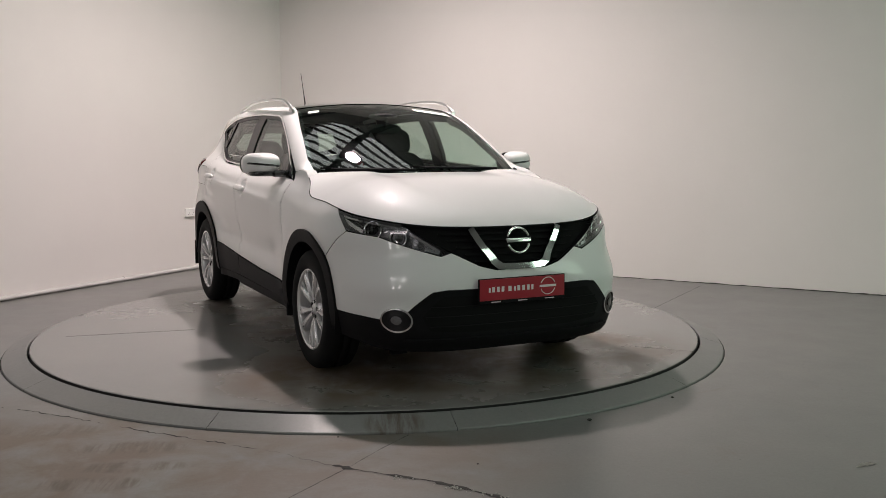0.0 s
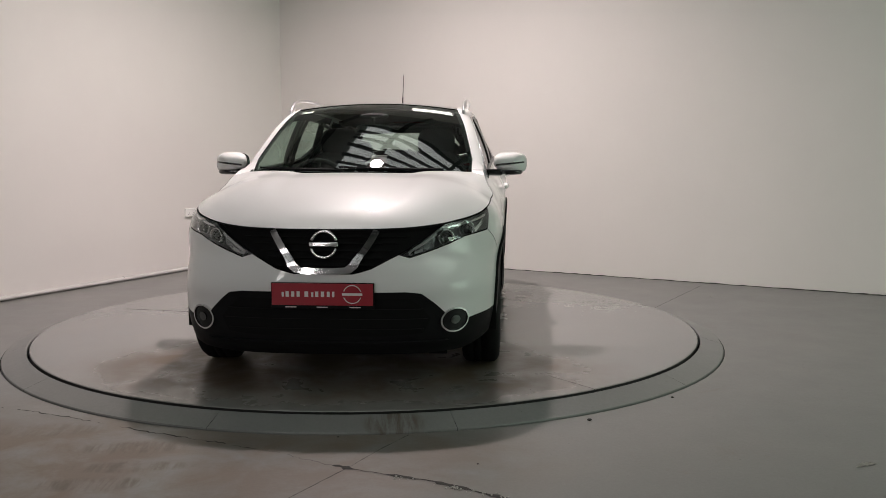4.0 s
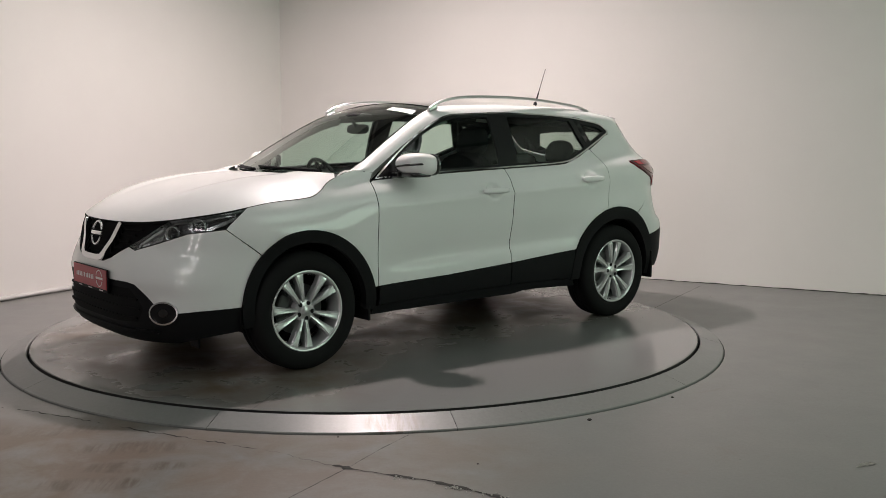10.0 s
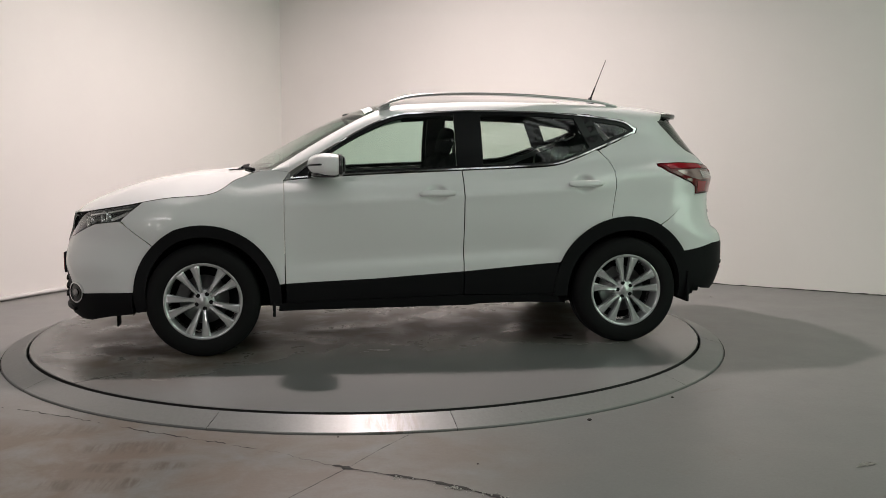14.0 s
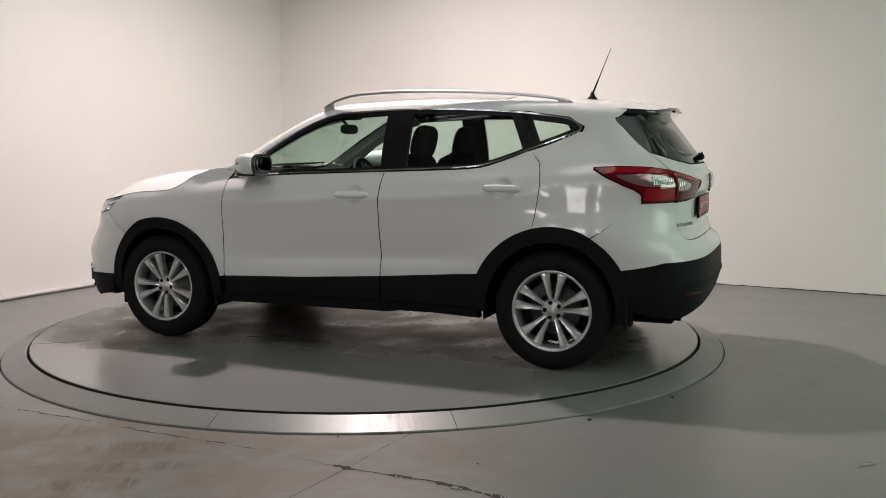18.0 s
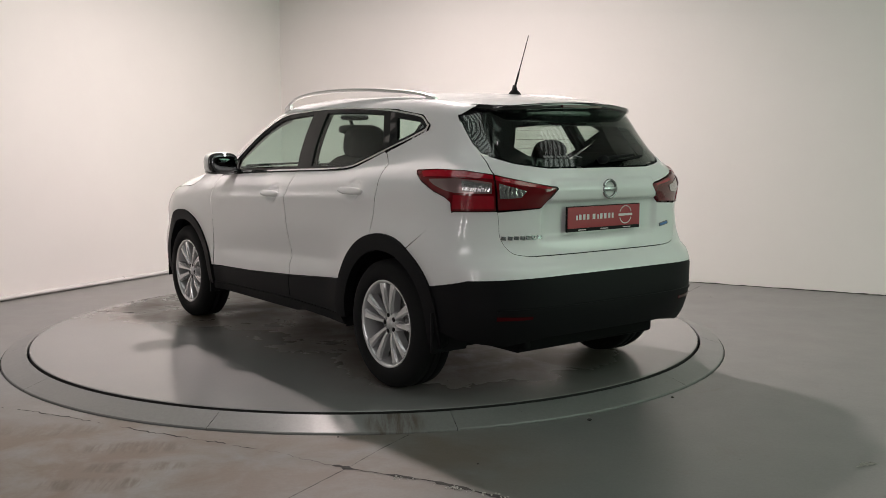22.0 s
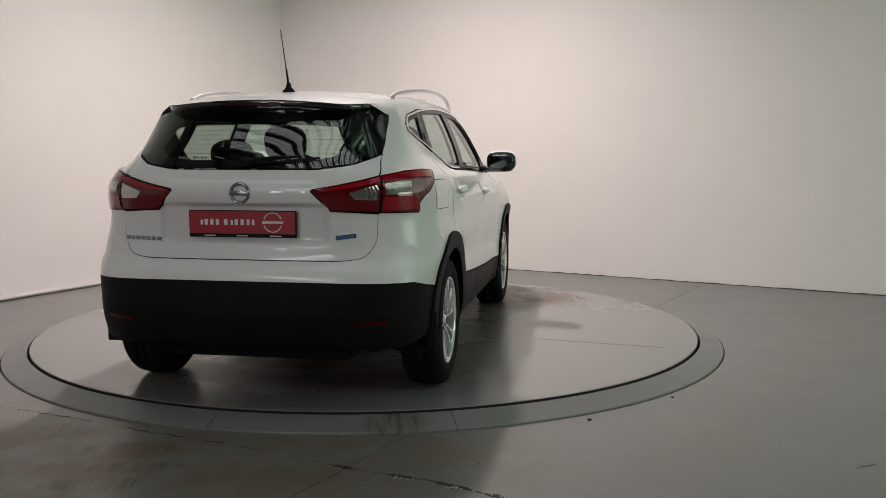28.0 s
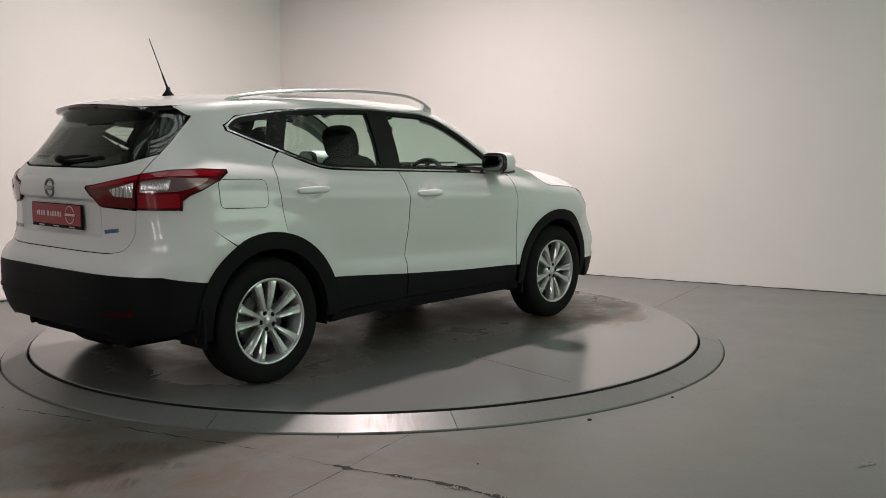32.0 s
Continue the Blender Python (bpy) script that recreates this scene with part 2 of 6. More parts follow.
def tube(bm, points, radius, sides=10, caps=True, flat=1.0):
    """A pipe along points; radius may be a list."""
    points = [Vector([float(c) for c in p]) for p in points]
    radii = radius if isinstance(radius, (list, tuple)) else [radius] * len(points)
    radii = [float(r) for r in radii]
    rings = []
    for i, p in enumerate(points):
        d = (points[min(i + 1, len(points) - 1)] - points[max(i - 1, 0)]).normalized()
        up = Vector((0, 0, 1)) if abs(d.z) < 0.9 else Vector((1, 0, 0))
        a = d.cross(up).normalized()
        b = a.cross(d)
        rings.append([bm.verts.new(p + radii[i] * (math.cos(2 * math.pi * k / sides) * a + flat * math.sin(2 * math.pi * k / sides) * b)) for k in range(sides)])
    for r0, r1 in zip(rings, rings[1:]):
        for k in range(sides):
            bm.faces.new((r0[k], r0[(k + 1) % sides], r1[(k + 1) % sides], r1[k]))
    if caps:
        bm.faces.new(rings[0][::-1])
        bm.faces.new(rings[-1])
    return bm


def structure(ob, label, category):
    return tagged(ob, label, category, kind="structure")


# ---- the room ----
CORNER = Vector((-1.06, 4.97, 0))
ALONG_W = Vector((-2.12, -3.378, 0)).normalized()   # from the corner along the nearer side wall
ALONG_N = Vector((5.575, -3.68, 0)).normalized()    # from the corner along the back wall


def wall_slab(name, a, b, inside, label, paint=None):
    bm = bmesh.new()
    out = Vector((b - a).cross(Vector((0, 0, 1)))).normalized()
    if out.dot(inside - a) > 0:
        out = -out
    out = out * 0.2
    vs = [bm.verts.new(p + Vector((0, 0, z))) for z in (0.0, HIGH) for p in (a, b, b + out, a + out)]
    for f in ((0, 1, 5, 4), (1, 2, 6, 5), (2, 3, 7, 6), (3, 0, 4, 7), (4, 5, 6, 7), (3, 2, 1, 0)):
        bm.faces.new([vs[i] for i in f])
    bmesh.ops.recalc_face_normals(bm, faces=bm.faces)
    return structure(part(name, bm, paint or WALL), label, "wall")


middle = Vector((0, 0, 0))
W_END, N_END = CORNER + ALONG_W * 15, CORNER + ALONG_N * 13
S_END = W_END + ALONG_N * 13
wall_slab("wall_west", CORNER - ALONG_W * 0.0, W_END, middle, "plain off-white painted showroom wall with a pipe at its foot")
wall_slab("wall_north", CORNER - ALONG_N * 0.2, N_END, middle, "plain off-white painted showroom wall behind the turntable")
# two unseen walls, added to close the hall and keep reflections dark
wall_slab("wall_south", W_END, S_END, middle, "unseen wall added to close the hall, darkened in its colour", DIMWALL)
wall_slab("wall_east", N_END, N_END + ALONG_W * 15, middle, "unseen wall added to close the hall, darkened in its colour", DIMWALL)


def hall_window(name, at, into, high, panes, label):
    """A window in a wall that the camera never faces: frame and bright panes."""
    m = Matrix((Vector((0, 0, 1)).cross(into), Vector((0, 0, 1)), into)).transposed().to_4x4()
    m.translation = at
    bm = bmesh.new()
    for x, half in panes:
        for s in (-1, 1):
            box(bm, (x + s * (half + 0.03) - 0.03, -high - 0.06, 0.0), (x + s * (half + 0.03) + 0.03, high + 0.06, 0.05), 0.004, m)
            box(bm, (x - half, s * (high + 0.03) - 0.03, 0.0), (x + half, s * (high + 0.03) + 0.03, 0.05), 0.004, m)
    win = structure(part(name, bm, STEEL), label, "window")
    for x, half in panes:
        bm = bmesh.new()
        box(bm, (x - half, -high, 0.004), (x + half, high, 0.012), 0, m)
        part("pane", bm, DIMROOFLIGHT, win, "bright window pane, glowing for daylight")


def sheeting(name, mat, w0, w1, n0, n1, z0, label):
    """Trapezoid roof sheets, ribs along the back wall."""
    bm = bmesh.new()
    prof = []
    x = w0
    while x < w1:
        prof += [(x, 0.0), (x + 0.12, 0.0), (x + 0.15, 0.045), (x + 0.22, 0.045)]
        x += 0.25
    a = [bm.verts.new(CORNER + ALONG_W * x + ALONG_N * n0 + Vector((0, 0, z0 + z))) for x, z in prof]
    b = [bm.verts.new(CORNER + ALONG_W * x + ALONG_N * n1 + Vector((0, 0, z0 + z))) for x, z in prof]
    for i in range(len(prof) - 1):
        bm.faces.new((a[i], a[i + 1], b[i + 1], b[i]))
    bmesh.ops.recalc_face_normals(bm, faces=bm.faces)
    return structure(part(name, bm, mat), label, "ceiling")


# the first window is added, out of view, to hold the green fill
hall_window("fill_window", EAST_AT, EAST_IN, 1.1, ((-1.36, 0.62), (0.0, 0.62), (1.36, 0.62)), "dark steel window, unseen, added for green light from the right")
hall_window("window_2", SOUTH_AT, SOUTH_IN, 1.3, ((-0.7, 0.23), (0.7, 0.23)), "two tall narrow window lights in the hall's wall")
sheeting("ceiling", SHEET, -0.05, 15.1, -0.2, 13.2, HIGH, "pale corrugated metal roof sheeting over the hall")
sheeting("rooflight", ROOFLIGHT, 1.20, 3.20, 1.7, 4.6, HIGH - 0.012, "translucent corrugated rooflight out of view, its sheet glowing for daylight")
sheeting("rooflight", ROOFLIGHT, 4.70, 7.70, 2.4, 5.6, HIGH - 0.012, "translucent corrugated rooflight out of view, its sheet glowing for daylight")
# two more rooflights, out of view, added above the fill lamps
sheeting("rooflight", DIMROOFLIGHT, 11.0, 15.0, 3.0, 7.4, HIGH - 0.012, "translucent corrugated rooflight out of view, its sheet glowing for daylight")
sheeting("rooflight", DIMROOFLIGHT, 1.6, 6.9, 7.8, 12.8, HIGH - 0.012, "translucent corrugated rooflight out of view, its sheet glowing for daylight")


def roof_beam(at, half=0.05, deep=0.16):
    bm = bmesh.new()
    m = Matrix.Translation(CORNER + ALONG_N * at) @ Matrix((( *ALONG_W, 0), (*ALONG_N, 0), (0, 0, 1, 0), (0, 0, 0, 1))).transposed()
    z = HIGH - 0.01
    box(bm, (0, -half, z - 0.015), (15, half, z), 0, m)
    box(bm, (0, -half, z - deep), (15, half, z - deep + 0.015), 0, m)
    box(bm, (0, -0.008, z - deep), (15, 0.008, z), 0, m)
    return structure(part("roof_beam", bm, STEEL), "dark steel roof beam under the sheeting", "beam")


for at in (0.9, 2.55, 4.2, 5.85, 7.5, 9.2, 11.0):
    roof_beam(at)


def stripe_bars(centre, count, step, half, wide=0.045):
    """Thin dark bars along the back wall's direction, added under a rooflight for striped reflections."""
    m = Matrix.Translation(Vector((*centre, HIGH - 0.16))) @ Matrix(((*ALONG_N, 0), (*ALONG_W, 0), (0, 0, 1, 0), (0, 0, 0, 1))).transposed()
    for i in range(count):
        y = (i - (count - 1) / 2) * step
        bm = bmesh.new()
        box(bm, (-half, y - wide, 0.0), (half, y + wide, 0.05), 0, m)
        structure(part("stripe_bar", bm, STEEL), "thin dark bar, unseen, added to stripe the rooflight's reflection", "beam")


stripe_bars((-4.0, -9.4), 13, 0.40, 3.0)
for w, n, count, half in ((2.2, 3.15, 8, 1.5), (6.2, 4.0, 12, 1.65)):
    stripe_bars((CORNER + ALONG_W * w + ALONG_N * n).xy, count, 0.25, half, 0.035)


def hanging_lamp():
    thing = tagged(new("high_bay_lamp"), "round high-bay lamp hanging over the turntable, lit", "lamp")
    thing.matrix_world = Matrix.Translation(LAMP)
    bm = bmesh.new()
    lathe(bm, [(0.14, 0.0), (0.16, 0.02), (0.14, 0.10), (0.09, 0.20), (0.0, 0.22)])
    part("shade", bm, STEEL, thing, "", True)
    bm = bmesh.new()
    lathe(bm, [(0.0, 0.03), (0.10, 0.03)])
    part("diffuser", bm, GLOW, thing, "glowing lamp diffuser")
    bm = bmesh.new()
    tube(bm, [(0, 0, 0.2), (0, 0, HIGH - LAMP.z)], 0.012)
    part("rod", bm, STEEL, thing)


hanging_lamp()


def ground():
    """The floor: one sheet with a round opening for the turntable."""
    bm = bmesh.new()
    n = 96
    inner = [bm.verts.new((2.419 * math.cos(2 * math.pi * i / n), 2.419 * math.sin(2 * math.pi * i / n), 0)) for i in range(n)]
    outer = [bm.verts.new((30 * math.cos(2 * math.pi * i / n), 30 * math.sin(2 * math.pi * i / n), 0)) for i in range(n)]
    for i in range(n):
        j = (i + 1) % n
        bm.faces.new((inner[i], outer[i], outer[j], inner[j]))
    structure(part("floor", bm, FLOOR), "grey painted concrete floor with stains and cracks", "floor")
    bm = bmesh.new()
    lathe(bm, [(2.45, -0.03), (0.0, -0.03)], None, 64)
    structure(part("turntable_pit", bm, GAP), "dark pit under the turntable", "floor")


ground()


def turntable():
    ring = tagged(new("turntable_ring"), "grey painted sloping steel ring round the turntable", "ramp ring")
    n, cuts = 160, [8.5, 70, 130, 193, 218, 251, 279.5, 316, 345]
    bounds = cuts + [cuts[0] + 360]
    for a0, a1 in zip(bounds, bounds[1:]):
        bm = bmesh.new()
        steps = max(4, int((a1 - a0) / 2))
        rows = []
        for i in range(steps + 1):
            a = radians(a0 + 0.03 + (a1 - a0 - 0.06) * i / steps)
            c, s = math.cos(a), math.sin(a)
            rows.append([bm.verts.new((r * c, r * s, z)) for r, z in ((2.263, 0.0), (2.263, 0.052), (2.268, 0.0555), (2.408, 0.010), (2.412, 0.004), (2.412, -0.02))])
        for p, q in zip(rows, rows[1:]):
            for k in range(5):
                bm.faces.new((p[k], p[k + 1], q[k + 1], q[k]))
        bmesh.ops.recalc_face_normals(bm, faces=bm.faces)
        part("plate", bm, RINGPAINT, ring)
    deck = tagged(new("turntable"), "grey painted round turntable with brown tyre dirt", "turntable")
    bm = bmesh.new()
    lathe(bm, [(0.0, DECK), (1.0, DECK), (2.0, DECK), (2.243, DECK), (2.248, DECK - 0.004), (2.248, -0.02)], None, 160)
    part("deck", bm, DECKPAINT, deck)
    # black band on the deck's side in place of the gap's shadow
    bm = bmesh.new()
    lathe(bm, [(2.2485, DECK - 0.003), (2.2505, DECK - 0.0035), (2.2505, -0.02)], None, 160)
    part("edge_gap_shade", bm, GAP, deck, "black strip in for the gap's shade round the deck's edge")
    for a, b in (((-0.335, -1.18), (-0.475, -2.0)), ((1.46, 1.20), (1.735, 1.43))):
        bm = bmesh.new()
        d = (Vector((*b, 0)) - Vector((*a, 0)))
        n = Vector((-d.y, d.x, 0)).normalized() * 0.0010
        vs = [bm.verts.new(Vector((*q, DECK + z)) + s * n) for z in (0.0012, -0.01) for q, s in ((a, -1), (b, -1), (b, 1), (a, 1))]
        for f in ((0, 1, 2, 3), (0, 4, 5, 1), (1, 5, 6, 2), (2, 6, 7, 3), (3, 7, 4, 0)):
            bm.faces.new([vs[i] for i in f])
        part("deck_joint", bm, CRACK, deck, "thin dark joint in the deck")
    return deck


DECKTHING = turntable()


def crack(name, points, wide, rough, label, mat, seed):
    """A broken line in the floor, uneven in width, with gaps."""
    rnd = random.Random(seed)
    pts = [Vector((*q, 0)) for q in points]
    line = []
    for a, b in zip(pts, pts[1:]):
        k = max(2, int((b - a).length / 0.022))
        line += [a + (b - a) * i / k for i in range(k)]
    line.append(pts[-1])
    bm = bmesh.new()
    prev = None
    for i, q in enumerate(line):
        d = (line[min(i + 1, len(line) - 1)] - line[max(i - 1, 0)]).normalized()
        n = Vector((-d.y, d.x, 0))
        t = i / (len(line) - 1)
        w = wide(t) * rnd.uniform(0.35, 1.5)
        q = q + n * rnd.gauss(0, rough)
        if w < 0.0007:
            prev = None
            continue
        cur = (bm.verts.new(q + n * w + Vector((0, 0, 0.0015))), bm.verts.new(q - n * w * rnd.uniform(0.5, 1.2) + Vector((0, 0, 0.0015))))
        if prev:
            bm.faces.new((prev[0], prev[1], cur[1], cur[0]))
        prev = cur
    bmesh.ops.recalc_face_normals(bm, faces=bm.faces)
    return structure(part(name, bm, mat), label, "crack")


def bulge(*spots):
    return lambda t: max([0.0022] + [h * math.exp(-((t - c) / s) ** 2) for c, h, s in spots])


crack("floor_crack", [(-0.17, -2.826), (-0.094, -2.876), (0.046, -2.955), (0.225, -3.047), (0.352, -3.144), (0.473, -3.238), (0.62, -3.33)],
      bulge((0.05, 0.022, 0.05), (0.36, 0.016, 0.06), (0.62, 0.022, 0.10), (0.85, 0.014, 0.10)), 0.003, "dark broken crack in the concrete floor", CRACK, 3)
crack("floor_crack", [(-1.9, -1.80), (-1.407, -2.065), (-1.061, -2.285), (-0.66, -2.50), (-0.393, -2.66), (-0.18, -2.825)],
      lambda t: 0.0045 if (0.05 < t < 0.30 or 0.42 < t < 0.60 or 0.66 < t < 0.70 or 0.75 < t < 0.78) else 0.0012, 0.005, "fine broken crack in the concrete floor", CRACK, 5)
crack("floor_joint", [(-0.42, -3.345), (-0.323, -3.191), (-0.095, -2.848), (0.025, -2.641), (0.165, -2.432)], lambda t: 0.0022, 0.0006, "thin dark joint in the concrete floor", CRACK, 7)
crack("floor_joint", [(2.30, 0.82), (2.685, 1.388), (3.099, 1.992), (3.36, 2.06)][:3], lambda t: 0.0026, 0.001, "thin dark joint in the concrete floor", CRACK, 9)


def chips():
    """Loose pale crumbs beside the crack."""
    rnd = random.Random(4)
    bm = bmesh.new()
    for i in range(46):
        t = rnd.choice((0.36, 0.62, 0.64, 0.83)) + rnd.gauss(0, 0.05)
        x, y = -0.17 + 0.79 * t, -2.826 - 0.504 * t
        r = rnd.uniform(0.002, 0.007)
        m = Matrix.Translation((x + rnd.gauss(0, 0.006), y + rnd.gauss(0, 0.010), r * 0.5)) @ Matrix.Rotation(rnd.uniform(0, 6), 4, "Z") @ Matrix.Diagonal((1, rnd.uniform(0.5, 1), 0.6, 1))
        bmesh.ops.create_icosphere(bm, subdivisions=1, radius=r, matrix=m)
    tagged(part("concrete_crumbs", bm, SCRAP), "pale concrete crumbs beside the floor crack", "rubble", kind="stuff")


chips()


def scrap(x, y, size, turn, label, seed):
    """A small crumpled strip that lies on the floor."""
    rnd = random.Random(seed)
    bm = bmesh.new()
    rows = []
    for i in range(9):
        t = i / 8
        a = turn + 2.2 * (t - 0.5) * rnd.uniform(0.8, 1.2)
        cx, cy = x + size * (t - 0.5) * math.cos(turn), y + size * (t - 0.5) * math.sin(turn)
        w = size * rnd.uniform(0.10, 0.2)
        rows.append([bm.verts.new((cx - w * math.sin(a), cy + w * math.cos(a), 0.003 + rnd.uniform(0, size * 0.12))), bm.verts.new((cx + w * math.sin(a), cy - w * math.cos(a), 0.002 + rnd.uniform(0, size * 0.05)))])
    for a, b in zip(rows, rows[1:]):
        bm.faces.new((a[0], a[1], b[1], b[0]))
    bmesh.ops.solidify(bm, geom=bm.faces[:], thickness=0.001)
    tagged(part("paper_scrap", bm, SCRAP), label, "litter")


scrap(2.06, -3.0, 0.085, 0.3, "small crumpled grey paper scrap on the floor", 2)
scrap(2.97, 1.34, 0.07, 1.9, "small curled strip of litter on the floor", 6)
scrap(4.43, 1.33, 0.08, -0.5, "small crumpled scrap at the foot of the wall", 8)


def pebble(x, y, r, label):
    bm = bmesh.new()
    bmesh.ops.create_icosphere(bm, subdivisions=2, radius=r, matrix=Matrix.Translation((x, y, r * 0.5)) @ Matrix.Diagonal((1.3, 0.9, 0.6, 1)))
    for v in bm.verts:
        v.co += v.co.normalized() * noise.noise(v.co * 90) * r * 0.3
    tagged(part("pebble", bm, CRACK), label, "pebble", group="grit on the floor")


for x, y, r in ((1.054, -2.267, 0.010), (1.588, -1.889, 0.007), (0.44, -2.86, 0.004), (-0.16, -2.44, 0.004)):
    pebble(x, y, r, "small dark crumb of grit on the floor")


def wall_foot():
    """The pipe along the side wall, the dark gap under the back wall, the socket."""
    bm = bmesh.new()
    inward = Vector((-ALONG_W.y, ALONG_W.x, 0))
    if inward.dot(-CORNER) < 0:
        inward = -inward
    pts = [CORNER + ALONG_W * s + inward * 0.03 + Vector((0, 0, 0.024 + 0.002 * math.sin(2.1 * s))) for s in np.linspace(0.1, 9.0, 40)]
    tube(bm, pts, 0.021, 12)
    pipe = tagged(part("pipe", bm, CONDUIT, None, "", True), "pale grey pipe along the foot of the wall", "pipe")
    for s in (0.9, 2.6, 4.3, 6.0):
        bm = bmesh.new()
        c = CORNER + ALONG_W * s + inward * 0.03 + Vector((0, 0, 0.024))
        tube(bm, [c - ALONG_W * 0.012, c + ALONG_W * 0.012], 0.025, 12)
        part("pipe_clip", bm, CONDUIT, pipe)
    bm = bmesh.new()
    inN = Vector((-ALONG_N.y, ALONG_N.x, 0))
    if inN.dot(-CORNER) < 0:
        inN = -inN
    rnd = random.Random(11)
    prev = None
    for s in np.linspace(0.02, 12.5, 180):
        h = rnd.uniform(0.004, 0.011)
        p = CORNER + ALONG_N * float(s)
        cur = [bm.verts.new(p + inN * 0.0 + Vector((0, 0, h))), bm.verts.new(p + inN * rnd.uniform(0.006, 0.016) + Vector((0, 0, 0.002)))]
        if prev:
            bm.faces.new((prev[0], prev[1], cur[1], cur[0]))
        prev = cur
    bmesh.ops.recalc_face_normals(bm, faces=bm.faces)
    structure(part("wall_joint", bm, CRACK), "dark uneven joint between wall and floor", "trim")
    m = Matrix((ALONG_W, Vector((0, 0, 1)), inward)).transposed().to_4x4()
    m.translation = CORNER + ALONG_W * 1.63 + Vector((0, 0, 0.612))
    plug = tagged(new("wall_socket"), "white plastic double socket on the wall", "socket")
    plug.matrix_world = m
    bm = bmesh.new()
    box(bm, (-0.075, -0.044, 0), (0.075, 0.044, 0.028), 0.006)
    part("plate", bm, SOCKET, plug)
    for x in (-0.032, 0.032):
        bm = bmesh.new()
        box(bm, (x - 0.007, 0.016, 0.028), (x + 0.007, 0.030, 0.032), 0.002)
        part("switch", bm, SOCKET, plug)
        for dx, dy in ((0, -0.005), (-0.011, -0.022), (0.011, -0.022)):
            bm = bmesh.new()
            box(bm, (x + dx - 0.0025, dy - 0.004, 0.0275), (x + dx + 0.0025, dy + 0.004, 0.0286))
            part("pin_hole", bm, GAP, plug)


wall_foot()




from mathutils.geometry import delaunay_2d_cdt


# ---- the car: three smooth surfaces, from which all panels are cut ----
def curve(*knots):
    """A smooth curve through (at, value) knots that does not overshoot."""
    x = np.array([k[0] for k in knots], float)
    y = np.array([k[1] for k in knots], float)
    h, d = np.diff(x), np.diff(y) / np.diff(x)
    s = np.zeros(len(x))
    s[0], s[-1] = d[0], d[-1]
    for i in range(1, len(x) - 1):
        if d[i - 1] * d[i] > 0:
            w1, w2 = 2 * h[i] + h[i - 1], h[i] + 2 * h[i - 1]
            s[i] = (w1 + w2) / (w1 / d[i - 1] + w2 / d[i])

    def f(t):
        t = min(max(t, x[0]), x[-1])
        i = min(int(np.searchsorted(x, t, side="right")) - 1, len(x) - 2)
        k = (t - x[i]) / h[i]
        return float(y[i] * (1 + 2 * k) * (1 - k) ** 2 + h[i] * s[i] * k * (1 - k) ** 2 + y[i + 1] * k * k * (3 - 2 * k) + h[i] * s[i + 1] * k * k * (k - 1))
    return f


def smooth(a, b, t):
    k = min(max((t - a) / (b - a), 0), 1)
    return k * k * (3 - 2 * k)


AXLE, HUB = 1.323, 0.335
HANDLES = ((-0.092, 0.972), (-1.035, 1.026))
FRONT0, REAR0, FRONTL, REARL = 1.40, -1.42, 1.30, 1.23     # where the corners begin, and how long they are
UF, UR = FRONT0 + FRONTL, REAR0 - REARL                     # the unrolled way round: nose and tail
half_width = curve((0.18, 0.80), (0.28, 0.838), (0.42, 0.862), (0.55, 0.866), (0.70, 0.872), (0.86, 0.884), (0.93, 0.882), (1.00, 0.862), (1.05, 0.828), (1.09, 0.792), (1.20, 0.760), (1.32, 0.715), (1.42, 0.668), (1.52, 0.600), (1.60, 0.53))
lift = curve((-2.2, 0.115), (-1.5, 0.105), (-1.2, 0.085), (-0.85, 0.055), (-0.3, 0.022), (0.3, -0.002), (0.8, -0.022), (1.1, -0.05), (1.5, -0.075), (2.2, -0.08))
nose = curve((0.18, 2.10), (0.24, 2.185), (0.34, 2.205), (0.45, 2.20), (0.56, 2.215), (0.64, 2.21), (0.75, 2.175), (0.85, 2.150), (0.95, 2.06), (1.1, 1.95))
tail = curve((0.25, -2.02), (0.36, -2.10), (0.50, -2.135), (0.61, -2.132), (0.665, -2.122), (0.70, -2.104), (0.728, -2.066), (0.85, -2.045), (0.97, -2.050), (1.05, -2.065), (1.13, -2.035), (1.25, -1.955), (1.35, -1.88), (1.46, -1.79), (1.55, -1.70))


